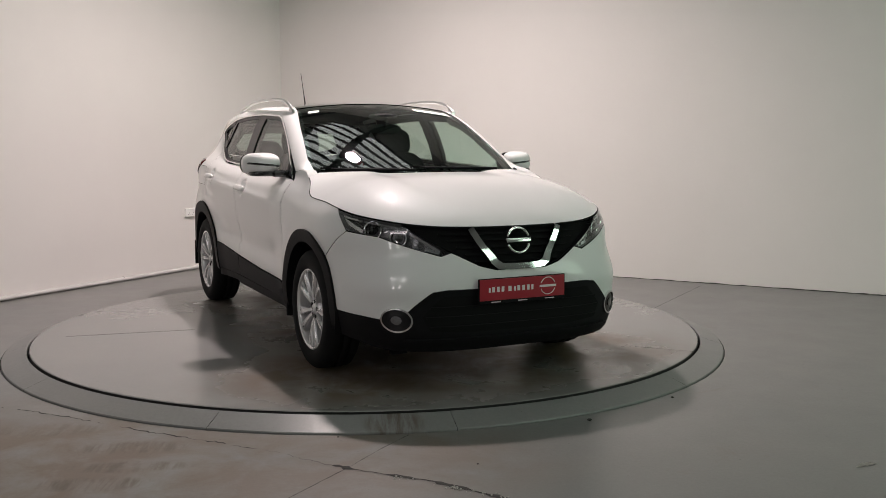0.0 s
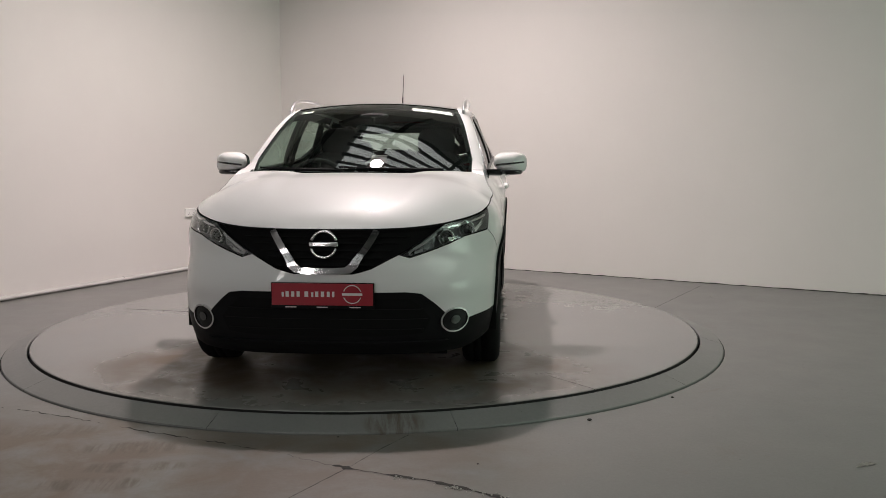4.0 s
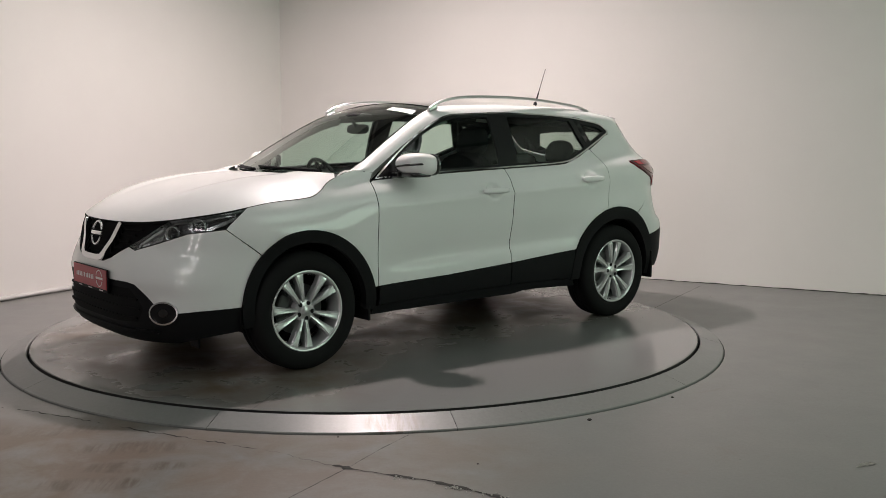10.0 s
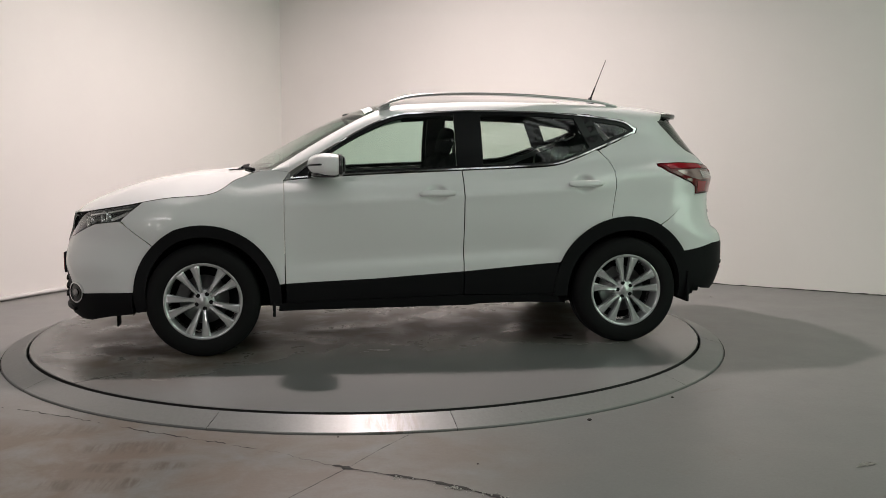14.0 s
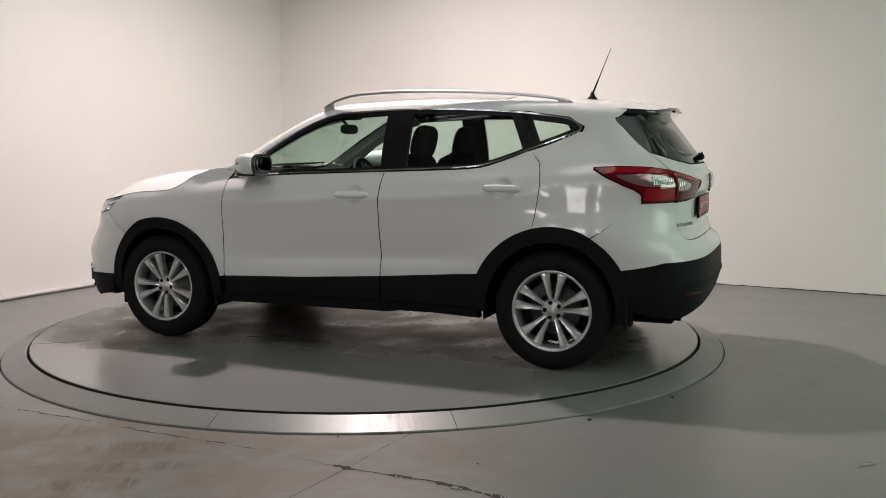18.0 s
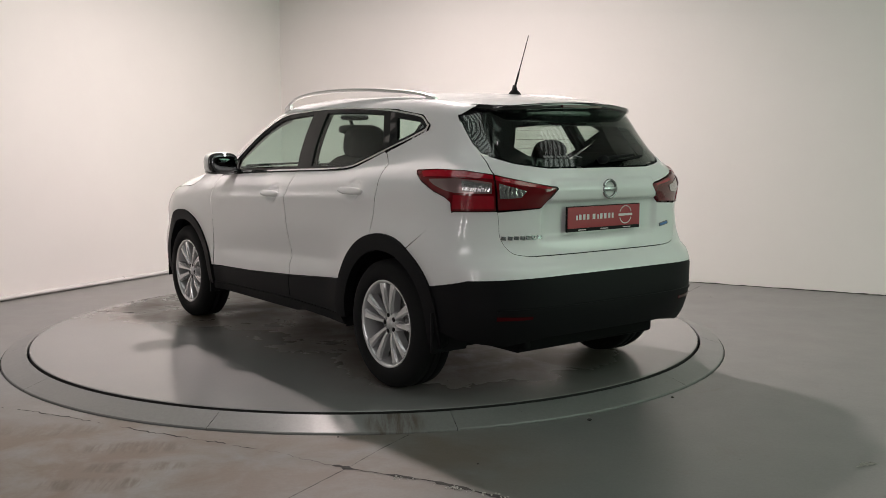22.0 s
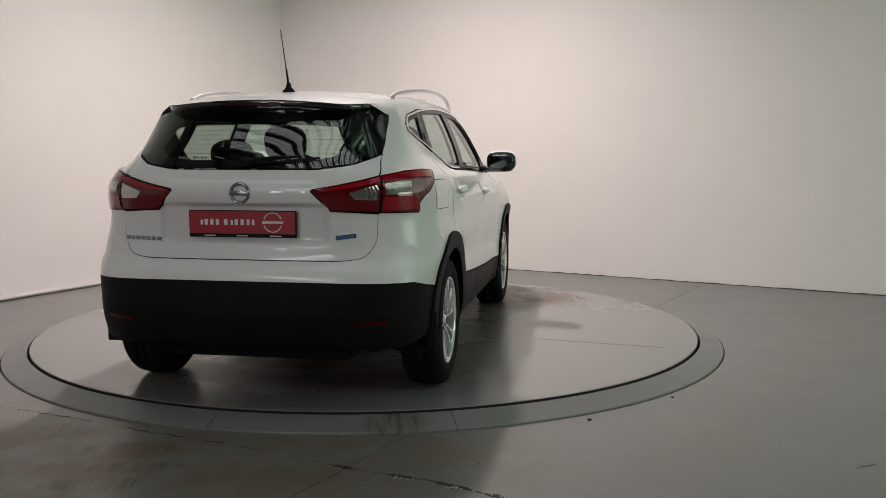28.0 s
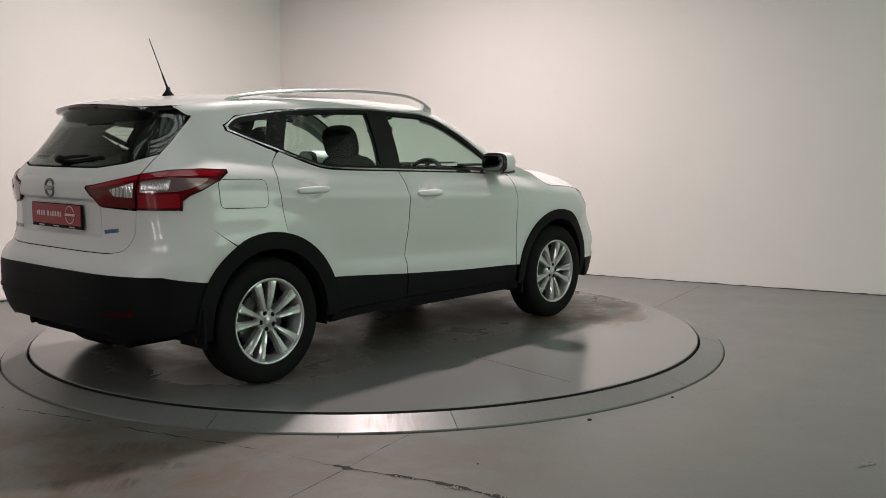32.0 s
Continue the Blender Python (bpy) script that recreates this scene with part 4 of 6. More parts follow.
def build_side(car, mirror):
    tag = dict(mirror=mirror)
    foot = cant(0.80) - 0.055
    edge = [(u, hood_edge(u)) for u in np.linspace(0.92, 1.655, 26)]
    wing = [(0.8365, 1.056), (0.815, 1.082), (0.80, foot)] + edge + [(at_x(1.79, 0.825), 0.824)] + arch_line(AXLE, ARCH_F, 50.2, 168) + [(0.8365, 0.434)]
    panel("front_wing", wing, S, WHITE, car, cell=0.03, **tag)
    belt = spline([(0.81, 1.060), (0.43, 1.083), (-0.262, 1.110)], 6)
    door = panel("front_door", [(0.8345, 1.052)] + belt + [(-0.2625, 0.484), (0.285, 0.452), (0.8345, 0.434)], S, WHITE, car, cell=0.013, **tag)
    panel("cladding", [(0.832, 0.432), (0.285, 0.450), (-0.262, 0.482), (-0.262, 0.34), (0.832, 0.32)], S, BLACKPLASTIC, door, "black plastic cladding", off=0.008, **tag)
    belt2 = spline([(-0.2645, 1.110), (-0.60, 1.122), (-0.85, 1.137), (-1.00, 1.178), (-1.145, 1.236)], 6)
    back = spline([(-1.165, 1.228), (-1.225, 1.16), (-1.245, 1.06), (-1.240, 0.98), (-1.211, 0.802)], 5)
    rear = panel("rear_door", belt2 + back + arch_line(-AXLE, ARCH_R, 75.5, 24, 18)[1:] + [(-0.2645, 0.484)], S, WHITE, car, cell=0.013, **tag)
    panel("cladding", [(-0.266, 0.482), (-0.872, 0.529), (-0.855, 0.33), (-0.266, 0.34)], S, BLACKPLASTIC, rear, "black plastic cladding", off=0.008, **tag)
    panel("sill", [(0.87, 0.318), (0.30, 0.328), (-0.27, 0.337), (-0.86, 0.327), (-0.90, 0.27), (-0.42, 0.285), (-0.30, 0.268), (0.88, 0.265)], S, BLACKPLASTIC, car, "black plastic sill", off=0.004, thick=0.05, **tag)
    gate = [(-1.919, 1.228), (-2.068, 1.1305)]
    top = [(u, cant(u) - 0.05) for u in np.linspace(-1.70, -1.10, 12)]
    q = [(-1.245, 1.06), (-1.225, 1.165), (-1.165, 1.232), (-1.30, 1.290), (-1.430, 1.345), (-1.438, 1.375), (-1.36, 1.427), (-1.16, cant(-1.16) - 0.062)]
    q += top[::-1] + [(u + 0.003, z) for u, z in D_EDGE] + gate
    q += [(-1.85, 1.1475), (-1.62, 1.1525), (-1.478, 1.1470), (-1.475, 1.134), (-1.529, 1.0935), (-1.631, 1.0485), (-1.715, 1.0245), (-1.7755, 0.997), (-1.784, 0.944), (-1.609, 0.860)]
    q += arch_line(-AXLE, ARCH_R, 117, 76, 12) + back[::-1][1:-4]
    panel("rear_quarter", q, S, WHITE, car, "white rear quarter panel", cell=0.025, **tag)
    if mirror:
        flap = rounded([(-1.325, 0.945), (-1.325, 1.090), (-1.535, 1.098), (-1.535, 0.955)], 0.03)
        ring_panel("flap_gap", inset(flap, -0.003), flap, S, GAP, car, "dark gap round the filler flap", off=0.0012, thick=0, **tag)
        panel("filler_flap", flap, S, WHITE, car, "white filler flap", off=0.0015, thick=0.001, gap=0.0, **tag)
    for ax, r1, a0, a1 in ((AXLE, ARCH_F + 0.002, -8, 184), (-AXLE, ARCH_R, -2, 187)):
        panel("arch_trim", arch_line(ax, r1, a0, a1, 44) + arch_line(ax, 0.395, a1, a0, 44), S, BLACKPLASTIC, car, "black plastic wheel arch trim", cell=0.04, off=0.014, thick=0.06, gap=0.0, **tag)
    # roof edge and windscreen pillar in one bent strip
    bm = bmesh.new()
    rows = []
    for u in np.linspace(0.80, -1.90, 66):
        ze = cant(u)
        e, a = S(u, ze), S(u, ze - 0.008 - 0.047 * smooth(-1.92, -1.69, u))
        yy = e.y - 0.06
        b = Vector((e.x, yy, T(e.x, yy)))
        c = e + (e - (a + b) / 2) * 0.15
        pts = [a * (1 - t) ** 2 + c * 2 * t * (1 - t) + b * t * t for t in np.linspace(0, 1, 9)]
        rows.append([bm.verts.new(p) for p in pts])
    for r0, r1 in zip(rows, rows[1:]):
        for k in range(8):
            bm.faces.new((r0[k], r1[k], r1[k + 1], r0[k + 1])[::-1]).smooth = True
    bmesh.ops.reverse_faces(bm, faces=bm.faces)
    part("roof_side", mirror_bm(bm) if mirror else bm, WHITE, car, "white roof edge and windscreen pillar")
    # the wing's rounded top between bonnet, windscreen and pillar
    bm = bmesh.new()
    rows = []
    e8 = S(0.80, cant(0.80))
    rim_in = spline([(1.012, 0.700), (0.965, 0.694), (0.90, 0.690), (0.80, e8.y - 0.06)], 6)
    for i, s in enumerate(np.linspace(0, 1, len(rim_in))):
        u = 1.074 - 0.274 * s
        a = S(u, hood_edge(u) if u > 0.92 else hood_edge(0.92) + (foot - hood_edge(0.92)) * (0.92 - u) / 0.12)
        x, y = rim_in[i]
        b = Vector((x, y, max(T(x, y), a.z + 0.002) if s < 0.5 else T(x, y)))
        e = Vector(((a.x + b.x) / 2, a.y - 0.006, b.z + 0.004)).lerp(e8 + Vector((0, 0.004, 0.004)), smooth(0.5, 1, s))
        rows.append([bm.verts.new(a * (1 - t) ** 2 + e * 2 * t * (1 - t) + b * t * t) for t in np.linspace(0, 1, 9)])
    for r0, r1 in zip(rows, rows[1:]):
        for k in range(8):
            bm.faces.new((r0[k], r1[k], r1[k + 1], r0[k + 1])).smooth = True
    bmesh.ops.recalc_face_normals(bm, faces=bm.faces)
    part("wing_corner", mirror_bm(bm) if mirror else bm, WHITE, car, "white rounded corner of the wing below the pillar")


DLO_LOW = [(0.80, 1.064), (0.43, 1.087), (-0.264, 1.114), (-0.60, 1.126), (-0.85, 1.141), (-1.00, 1.182), (-1.16, 1.242), (-1.30, 1.294), (-1.425, 1.345)]
DLO_TOP = [(-1.432, 1.372), (-1.36, 1.420), (-1.20, 1.445), (-1.05, 1.462), (-0.725, 1.480), (-0.334, 1.492), (0.0, 1.478), (0.10, 1.462), (0.228, 1.425), (0.445, 1.318), (0.624, 1.200), (0.76, 1.098)]


def build_windows(car, mirror):
    tag = dict(mirror=mirror)
    lid = [(u, min(z, cant(u) - 0.050)) for u, z in DLO_TOP]
    outline = spline(DLO_LOW, 4) + spline(lid, 4)
    inner = inset(outline, 0.009)
    ring_panel("window_trim", outline, inner, S, CHROME, car, "thin chrome trim round the side windows", off=0.006, thick=0.008, **tag)
    # each opening: black frame and pane
    front = cut(inner, (-0.262, 2), (-0.262, 0))
    rear = cut(cut(inner, (-0.266, 0), (-0.266, 2)), (-1.05, 1.50), (-1.18, 1.22))
    quarter = cut(inner, (-1.185, 1.22), (-1.055, 1.50))
    if area(front) < 0:
        front = front[::-1]

    for name, poly, pane, say in (("front", front, GLASS, "clear front side window"), ("rear", rear, TINTED, "tinted rear side window"), ("corner", quarter, TINTED, "small tinted corner window")):
        if name == "rear":
            hole = inset(cut(clip(poly, 0, -0.385, False), (-1.01, 1.50), (-1.14, 1.22)), 0.016)
        elif name == "corner":
            hole = inset(cut(poly, (-1.215, 1.22), (-1.085, 1.50)), 0.022)
        else:
            hole = inset(clip(clip(poly, 0, -0.247, True), 0, 0.640, False), 0.016)
        surround = ring_panel("window_frame", inset(poly, -0.005), hole, S, FRAMEBLACK, car, "black window frame", off=-0.003, thick=0.02, **tag)
        panel("pane", inset(hole, -0.006), S, pane, surround, say, off=-0.010, thick=0, gap=0, cell=0.06, **tag).visible_shadow = True


def edge_y(x):
    return S(x, cant(x)).y - 0.060


def build_roof(car):
    top = flat3(T)
    side = [(x, edge_y(x)) for x in np.linspace(0.86, 0.165, 16)]
    ws = [(1.125 - 0.36 * y * y, y) for y in np.linspace(-0.69, 0.69, 13)] + side + [(x, -y) for x, y in side[::-1]]
    panel("windscreen", ws, top, SCREENGLASS, car, "clear raked windscreen", off=-0.004, thick=0.004, cell=0.05)
    # black print round the windscreen
    hole = inset(ws, 0.024)
    ring_panel("windscreen_border", inset(ws, 0.002), hole, top, GLOSSBLACK, car, "black border of the windscreen", off=-0.009, thick=0)
    panel("inspection_label", [(0.262, 0.25), (0.262, 0.52), (0.322, 0.54), (0.322, 0.26)], top, LABEL, car, "pale paper label inside the windscreen", off=0.0015, thick=0, cell=0.1)
    panel("small_label", [(0.262, -0.43), (0.262, -0.51), (0.300, -0.52), (0.300, -0.44)], top, LABEL, car, "small pale label inside the windscreen", off=0.0015, thick=0, cell=0.1)
    side = [(x, edge_y(x)) for x in np.linspace(0.155, -0.95, 20)]
    panel("roof_glass", side + [(x, -y) for x, y in side[::-1]], top, GLOSSBLACK, car, "dark panoramic roof glass", cell=0.05)
    side = [(x, edge_y(x)) for x in np.linspace(-0.955, -1.66, 14)]
    panel("roof", side + [(x, -y) for x, y in side[::-1]], top, WHITE, car, "white rear roof panel", cell=0.04)
    # spoiler over the rear window
    def tip(y):
        return -1.875 + 0.34 * y * y + 7 * max(0.0, abs(y) - 0.40) ** 2
    n = 25
    ys = np.linspace(-0.585, 0.585, n)
    bm = bmesh.new()
    rows = []
    for y in ys:
        w = max(0.0, (abs(y) - 0.50) / 0.085)
        x0, x1 = -1.47, tip(y)
        rows.append([bm.verts.new((x0 + (x1 - x0) * t, y, T(x0 + (x1 - x0) * t, min(abs(y), 0.585)) - 0.012 * min(w, 1) ** 2 + 0.003 * smooth(0, 0.3, t) - 0.004 * (t == 0))) for t in np.linspace(0, 1, 7)])
    for r0, r1 in zip(rows, rows[1:]):
        for k in range(6):
            bm.faces.new((r0[k], r0[k + 1], r1[k + 1], r1[k])[::-1]).smooth = True
    bmesh.ops.recalc_face_normals(bm, faces=bm.faces)
    sp = part("spoiler", bm, WHITE, car, "white roof spoiler with a black underside")
    bm = bmesh.new()
    rows = []
    for y in ys:
        w = max(0.0, (abs(y) - 0.50) / 0.085)
        x1 = tip(y)
        z1 = T(x1, y) - 0.012 * w * w
        xi = S(at_y(max(abs(y), 0.002), 1.425, False), 1.425).x + 0.02
        prof = [(x1 + 0.0, z1 - 0.0005), (x1 - 0.004, z1 - 0.010), (x1 + 0.004, z1 - 0.026), (x1 + 0.03, z1 - 0.030), (xi, 1.415)]
        rows.append([bm.verts.new((x, y, z)) for x, z in prof])
    for r0, r1 in zip(rows, rows[1:]):
        for k in range(4):
            bm.faces.new((r0[k], r0[k + 1], r1[k + 1], r1[k]))
    bmesh.ops.recalc_face_normals(bm, faces=bm.faces)
    part("spoiler_underside", bm, GLOSSBLACK, sp, "gloss black underside of the spoiler", True)
    bm = bmesh.new()
    box(bm, (tip(0) - 0.006, -0.14, T(tip(0), 0) - 0.026), (tip(0) + 0.02, 0.14, T(tip(0), 0) - 0.012), 0.002)
    part("high_brake_lamp", bm, DARKRED, sp, "dark red high brake lamp")
    # rails
    for s in (1, -1):
        bm = bmesh.new()
        line = spline([(0.235, 1.500), (0.14, 1.545), (-0.01, 1.576), (-0.28, 1.590), (-0.63, 1.587), (-0.95, 1.570), (-1.20, 1.547), (-1.345, 1.518)], 6)
        pts = [Vector((x, s * (0.595 - 0.05 * smooth(-0.5, -1.4, x) + 0.01), z)) for x, z in line]
        tube(bm, pts, [0.008 + 0.006 * math.sin(math.pi * i / (len(pts) - 1)) ** 0.4 for i in range(len(pts))], 10, True, 0.8)
        rail = part("roof_rail", bm, SILVER, car, "silver roof rail", True)
        for x0, x1 in ((0.236, 0.165), (-1.270, -1.350)):
            bm = bmesh.new()
            rows = []
            for x in np.linspace(x0, x1, 9):
                y = 0.600 - 0.05 * smooth(-0.5, -1.4, x)
                z1 = float(np.interp(-x, [-p[0] for p in line], [p[1] for p in line]))
                z0 = min(T(x, y) - 0.004, z1 - 0.004)
                rows.append([bm.verts.new((x, s * (y + d), z)) for d, z in ((-0.010, z0), (0.012, z0), (0.010, z1 - 0.002), (0.0, z1 + 0.004), (-0.008, z1 - 0.002))])
            for r0, r1 in zip(rows, rows[1:]):
                for k in range(5):
                    bm.faces.new((r0[k], r0[(k + 1) % 5], r1[(k + 1) % 5], r1[k])).smooth = True
            bm.faces.new(rows[0])
            bm.faces.new(rows[-1][::-1])
            bmesh.ops.recalc_face_normals(bm, faces=bm.faces)
            part("foot", bm, SILVER, rail, "rail foot")
    # aerial
    bm = bmesh.new()
    lathe(bm, [(0.0, 0.05), (0.010, 0.05), (0.016, 0.025), (0.034, 0.004), (0.036, -0.01)], Matrix.Translation((-1.345, 0, T(-1.345, 0))), 16)
    aerial = part("aerial", bm, BLACKPLASTIC, car, "thin black roof aerial", True)
    a = Vector((-1.350, 0, T(-1.345, 0) + 0.045))
    d = Vector((-0.40, 0, 1)).normalized()
    bm = bmesh.new()
    tube(bm, [a, a + d * 0.07, a + d * 0.09, a + d * 0.29], [0.0065, 0.0055, 0.0032, 0.0022], 8)
    part("mast", bm, BLACKPLASTIC, aerial)


def build_tail(car):
    win = [(UR, 1.158), (at_y(0.35, 1.163, False), 1.163), (at_y(0.52, 1.186, False), 1.186), (-1.935, 1.230)] + D_EDGE[::-1] + [(at_y(0.50, 1.440, False), 1.440), (at_y(0.35, 1.455, False), 1.455), (UR, 1.472)]
    outer = rounded(win[1:-1] + mirrored_u(win[1:-1], UR)[::-1], 0.02)
    panel("rear_window", outer, S, SMOKEGLASS, car, "dark tinted rear window", thick=0.004, cell=0.04)
    hole = [(at_y(0.33, 1.205, False), 1.205), (at_y(0.42, 1.22, False), 1.222), (at_y(0.47, 1.26, False), 1.262), (at_y(0.41, 1.36, False), 1.360), (at_y(0.28, 1.372, False), 1.372)]
    ring_panel("window_border", inset(outer, 0.003), hole + mirrored_u(hole, UR)[::-1], S, GLOSSBLACK, car, "black border of the rear window", off=-0.006, thick=0)
    gate = [(at_y(0.46, 0.735, False), 0.735)] + GATE_CORNER + [(-2.394, 0.965), (-2.470, 1.059), (-2.463, 1.068), (-2.252, 1.1035), (-2.074, 1.1305), (-1.925, 1.226), (at_y(0.52, 1.182, False), 1.182), (at_y(0.35, 1.158, False), 1.158)]

    def pressed(u, z):
        """The tailgate with its pressed plate recess."""
        p = S(u, z)
        k = smooth(0.43, 0.385, abs(p.y)) * smooth(0.80, 0.83, z) * smooth(1.000, 0.990, z)
        side_ = 0.40 - 0.35 * (z - 1.0)
        ledge = smooth(side_, side_ - 0.022, abs(p.y)) * smooth(1.108, 1.096, z) * smooth(0.99, 1.0, z)
        return p + Vector((0.022 * k - 0.013 * ledge, 0, 0))
    panel("tailgate", gate + mirrored_u(gate, UR)[::-1], pressed, WHITE, car, "white tailgate with a plate recess", cell=0.008)
    # bumper
    up = arch_line(-AXLE, ARCH_R, 117.5, 146, 10)
    rb = up[::-1] + [(-1.609, 0.8628), (-1.781, 0.9468), (-1.80, 0.951), (-2.115, 0.954)] + GATE_CORNER[::-1] + [(at_y(0.46, 0.733, False), 0.733)]
    rl = REAR_EDGE + arch_line(-AXLE, ARCH_R, 147, 148, 1)[:1]
    panel("rear_bumper", rb + mirrored_u(rb, UR)[::-1] + mirrored_u(rl, UR)[::-1] + rl, S, WHITE, car, "white upper rear bumper", cell=0.03, gap=0.0006)
    rk = [(at_x(-1.765, 0.36), 0.36), (at_y(0.8, 0.33, False), 0.33), (at_y(0.62, 0.30, False), 0.30), (at_y(0.4, 0.335, False), 0.335)]
    panel("lower_rear_bumper", rl[::-1] + mirrored_u(rl, UR) + mirrored_u(rk, UR) + rk[::-1], S, BLACKPLASTIC, car, "black plastic rear bumper", cell=0.03, thick=0.05)
    panel("bumper_step", [(at_y(0.70, 0.50, False), 0.495), (at_y(0.70, 0.48, False), 0.478)] + mirrored_u([(at_y(0.70, 0.50, False), 0.495), (at_y(0.70, 0.48, False), 0.478)], UR)[::-1], S, BLACKPLASTIC, car, "", off=0.006, cell=0.05)
    for mirror in (False, True):
        tag = dict(mirror=mirror)
        panel("rear_reflector", [(at_y(0.70, 0.455, False), 0.462), (at_y(0.53, 0.455, False), 0.456), (at_y(0.53, 0.44, False), 0.438), (at_y(0.70, 0.44, False), 0.438)], S, DARKRED, car, "dark red rear reflector", off=0.004, **tag)
        a, b = OUTER_LAMP, INNER_LAMP
        lamp_ = panel("tail_lamp", rounded(a, 0.008), S, RED, car, "red and clear tail lamp", off=0.008, thick=0.02, gap=0.001, **tag)
        ring_panel("dark_edge", inset(rounded(a, 0.008), 0.0012), inset(rounded(a, 0.008), 0.0045), S, DARKRED, lamp_, "", off=0.0095, thick=0, **tag)
        band = [(-1.515, 1.137), (-1.62, 1.144), (-1.85, 1.139), (-2.066, 1.121), (-2.071, 1.106), (-1.85, 1.115), (-1.60, 1.115), (-1.545, 1.112)]
        panel("upper_lens", band, S, BRIGHTRED, lamp_, "bright red upper lens", off=0.0105, thick=0.002, gap=0, **tag)
        c = [(-1.592, 1.103), (-1.80, 1.108), (-1.96, 1.099), (-2.062, 1.088), (-2.066, 1.042), (-1.96, 1.042), (-1.80, 1.044), (-1.72, 1.054), (-1.64, 1.075), (-1.60, 1.093)]
        panel("clear_lens", rounded(c, 0.006), S, PALELENS, lamp_, "pale clear lens of the tail lamp", off=0.0105, thick=0.002, gap=0, cell=0.02, **tag)
        d = [(-1.840, 1.098), (-2.052, 1.081), (-2.055, 1.049), (-1.860, 1.051)]
        panel("reflector", rounded(d, 0.008), S, CLEAR, lamp_, "ribbed silver reflector of the tail lamp", off=0.0130, thick=0.001, gap=0, cell=0.02, **tag)
        d = [(-1.790, 1.034), (-2.080, 1.031), (-2.098, 0.968), (-1.798, 0.966)]
        panel("lower_lens", rounded(d, 0.006), S, BRIGHTRED, lamp_, "bright red lower lens", off=0.0105, thick=0.002, gap=0, cell=0.03, **tag)
        lamp2 = panel("tail_lamp", rounded(b, 0.006), S, RED, car, "red tail lamp on the tailgate", off=0.008, thick=0.02, gap=0.001, **tag)
        ring_panel("dark_edge", inset(rounded(b, 0.006), 0.0012), inset(rounded(b, 0.006), 0.0045), S, DARKRED, lamp2, "", off=0.0095, thick=0, **tag)
        band = [(-2.083, 1.119), (-2.252, 1.095), (-2.44, 1.064), (-2.43, 1.056), (-2.25, 1.077), (-2.087, 1.101)]
        panel("upper_lens", band, S, BRIGHTRED, lamp2, "bright red upper lens", off=0.0105, thick=0.002, gap=0, **tag)
        e = [(-2.108, 1.086), (-2.292, 1.052), (-2.262, 1.022), (-2.124, 1.017)]
        panel("clear_lens", rounded(e, 0.008), S, CLEAR, lamp2, "clear reversing lens", off=0.010, thick=0.002, gap=0, **tag)
    bm = bmesh.new()
    for y, w, h in ((0.34, 0.016, 0.007), (0.32, 0.016, 0.007), (0.30, 0.016, 0.007), (0.26, 0.018, 0.008), (0.24, 0.012, 0.007), (0.22, 0.018, 0.008), (0.20, 0.014, 0.007), (0.13, 0.05, 0.004)):
        box(bm, (-w / 2, -h * 0.8, 0), (w / 2, h * 0.8, 0.001), 0, frame_at(at_y(y, 1.212, False), 1.212, 0.001))
    part("window_sticker", bm, PALEFILM, car, "pale sticker writing on the rear window, seen as bars")["kind"] = "stuff"
    for k in range(7):
        z = 1.235 + 0.022 * k
        y = 0.50 - 0.010 * k
        line = [(at_y(y, z, False), z + 0.0005), (at_y(y, z, False), z - 0.0005)]
        panel("heater_wire", line + mirrored_u(line, UR)[::-1], S, DARKRED, car, "fine heater wire of the rear window", off=-0.005, thick=0, gap=0, cell=0.08)
    # badge, lettering drawn as bars, blue badge, plate
    m = frame_at(UR - 1e-4, 1.050, 0.012)
    emblem(car, m, 0.044)
    bm = bmesh.new()
    for i in range(7):
        f = frame_at(at_y(0.615 - i * 0.031, 0.825, False), 0.825, 0.001)
        box(bm, (-0.0125, -0.009, 0), (0.0125, 0.009, 0.003), 0.001, f)
    part("model_badge", bm, BADGEMETAL, car, "silver model lettering, seen as bars")["kind"] = "stuff"
    bm = bmesh.new()
    box(bm, (-0.048, -0.010, 0), (0.048, 0.010, 0.004), 0.002, FLIP @ frame_at(at_y(0.495, 0.846, False), 0.846, 0.001))
    badge = part("blue_badge", bm, BADGEMETAL, car, "small blue and silver badge")
    bm = bmesh.new()
    box(bm, (-0.036, -0.0065, 0.003), (0.044, 0.0055, 0.0055), 0.001, FLIP @ frame_at(at_y(0.495, 0.846, False), 0.846, 0.001))
    part("blue_field", bm, BLUE, badge, "bright blue field of the badge")
    number_plate(car, Matrix.Translation((tail(0.90) + 0.004, 0, 0.903)) @ Matrix(((0, 0, -1, 0), (-1, 0, 0, 0), (0, 1, 0, 0), (0, 0, 0, 1))), 0.532, 0.128)
    # rear wiper
    bm = bmesh.new()
    base = frame_at(UR - 0.002, 1.185, 0.02)
    ball(bm, (0, 0, 0), (0.035, 0.022, 0.022), 2.4, 14, 8, base)
    wiper = part("rear_wiper", bm, BLACKPLASTIC, car, "black rear wiper")
    bm = bmesh.new()
    pts = [FLIP @ (frame_at(at_y(max(y, 0.004), z, False), z, 0.022).translation) for y, z in ((0.0, 1.187), (0.12, 1.197), (0.26, 1.205))]
    tube(bm, pts, [0.012, 0.009, 0.007], 8)
    part("arm", bm, BLACKPLASTIC, wiper)
    bm = bmesh.new()
    pts = [FLIP @ (frame_at(at_y(y, z, False), z, 0.008).translation) for y, z in ((0.06, 1.182), (0.2, 1.192), (0.36, 1.208))]
    tube(bm, pts, 0.006, 6)
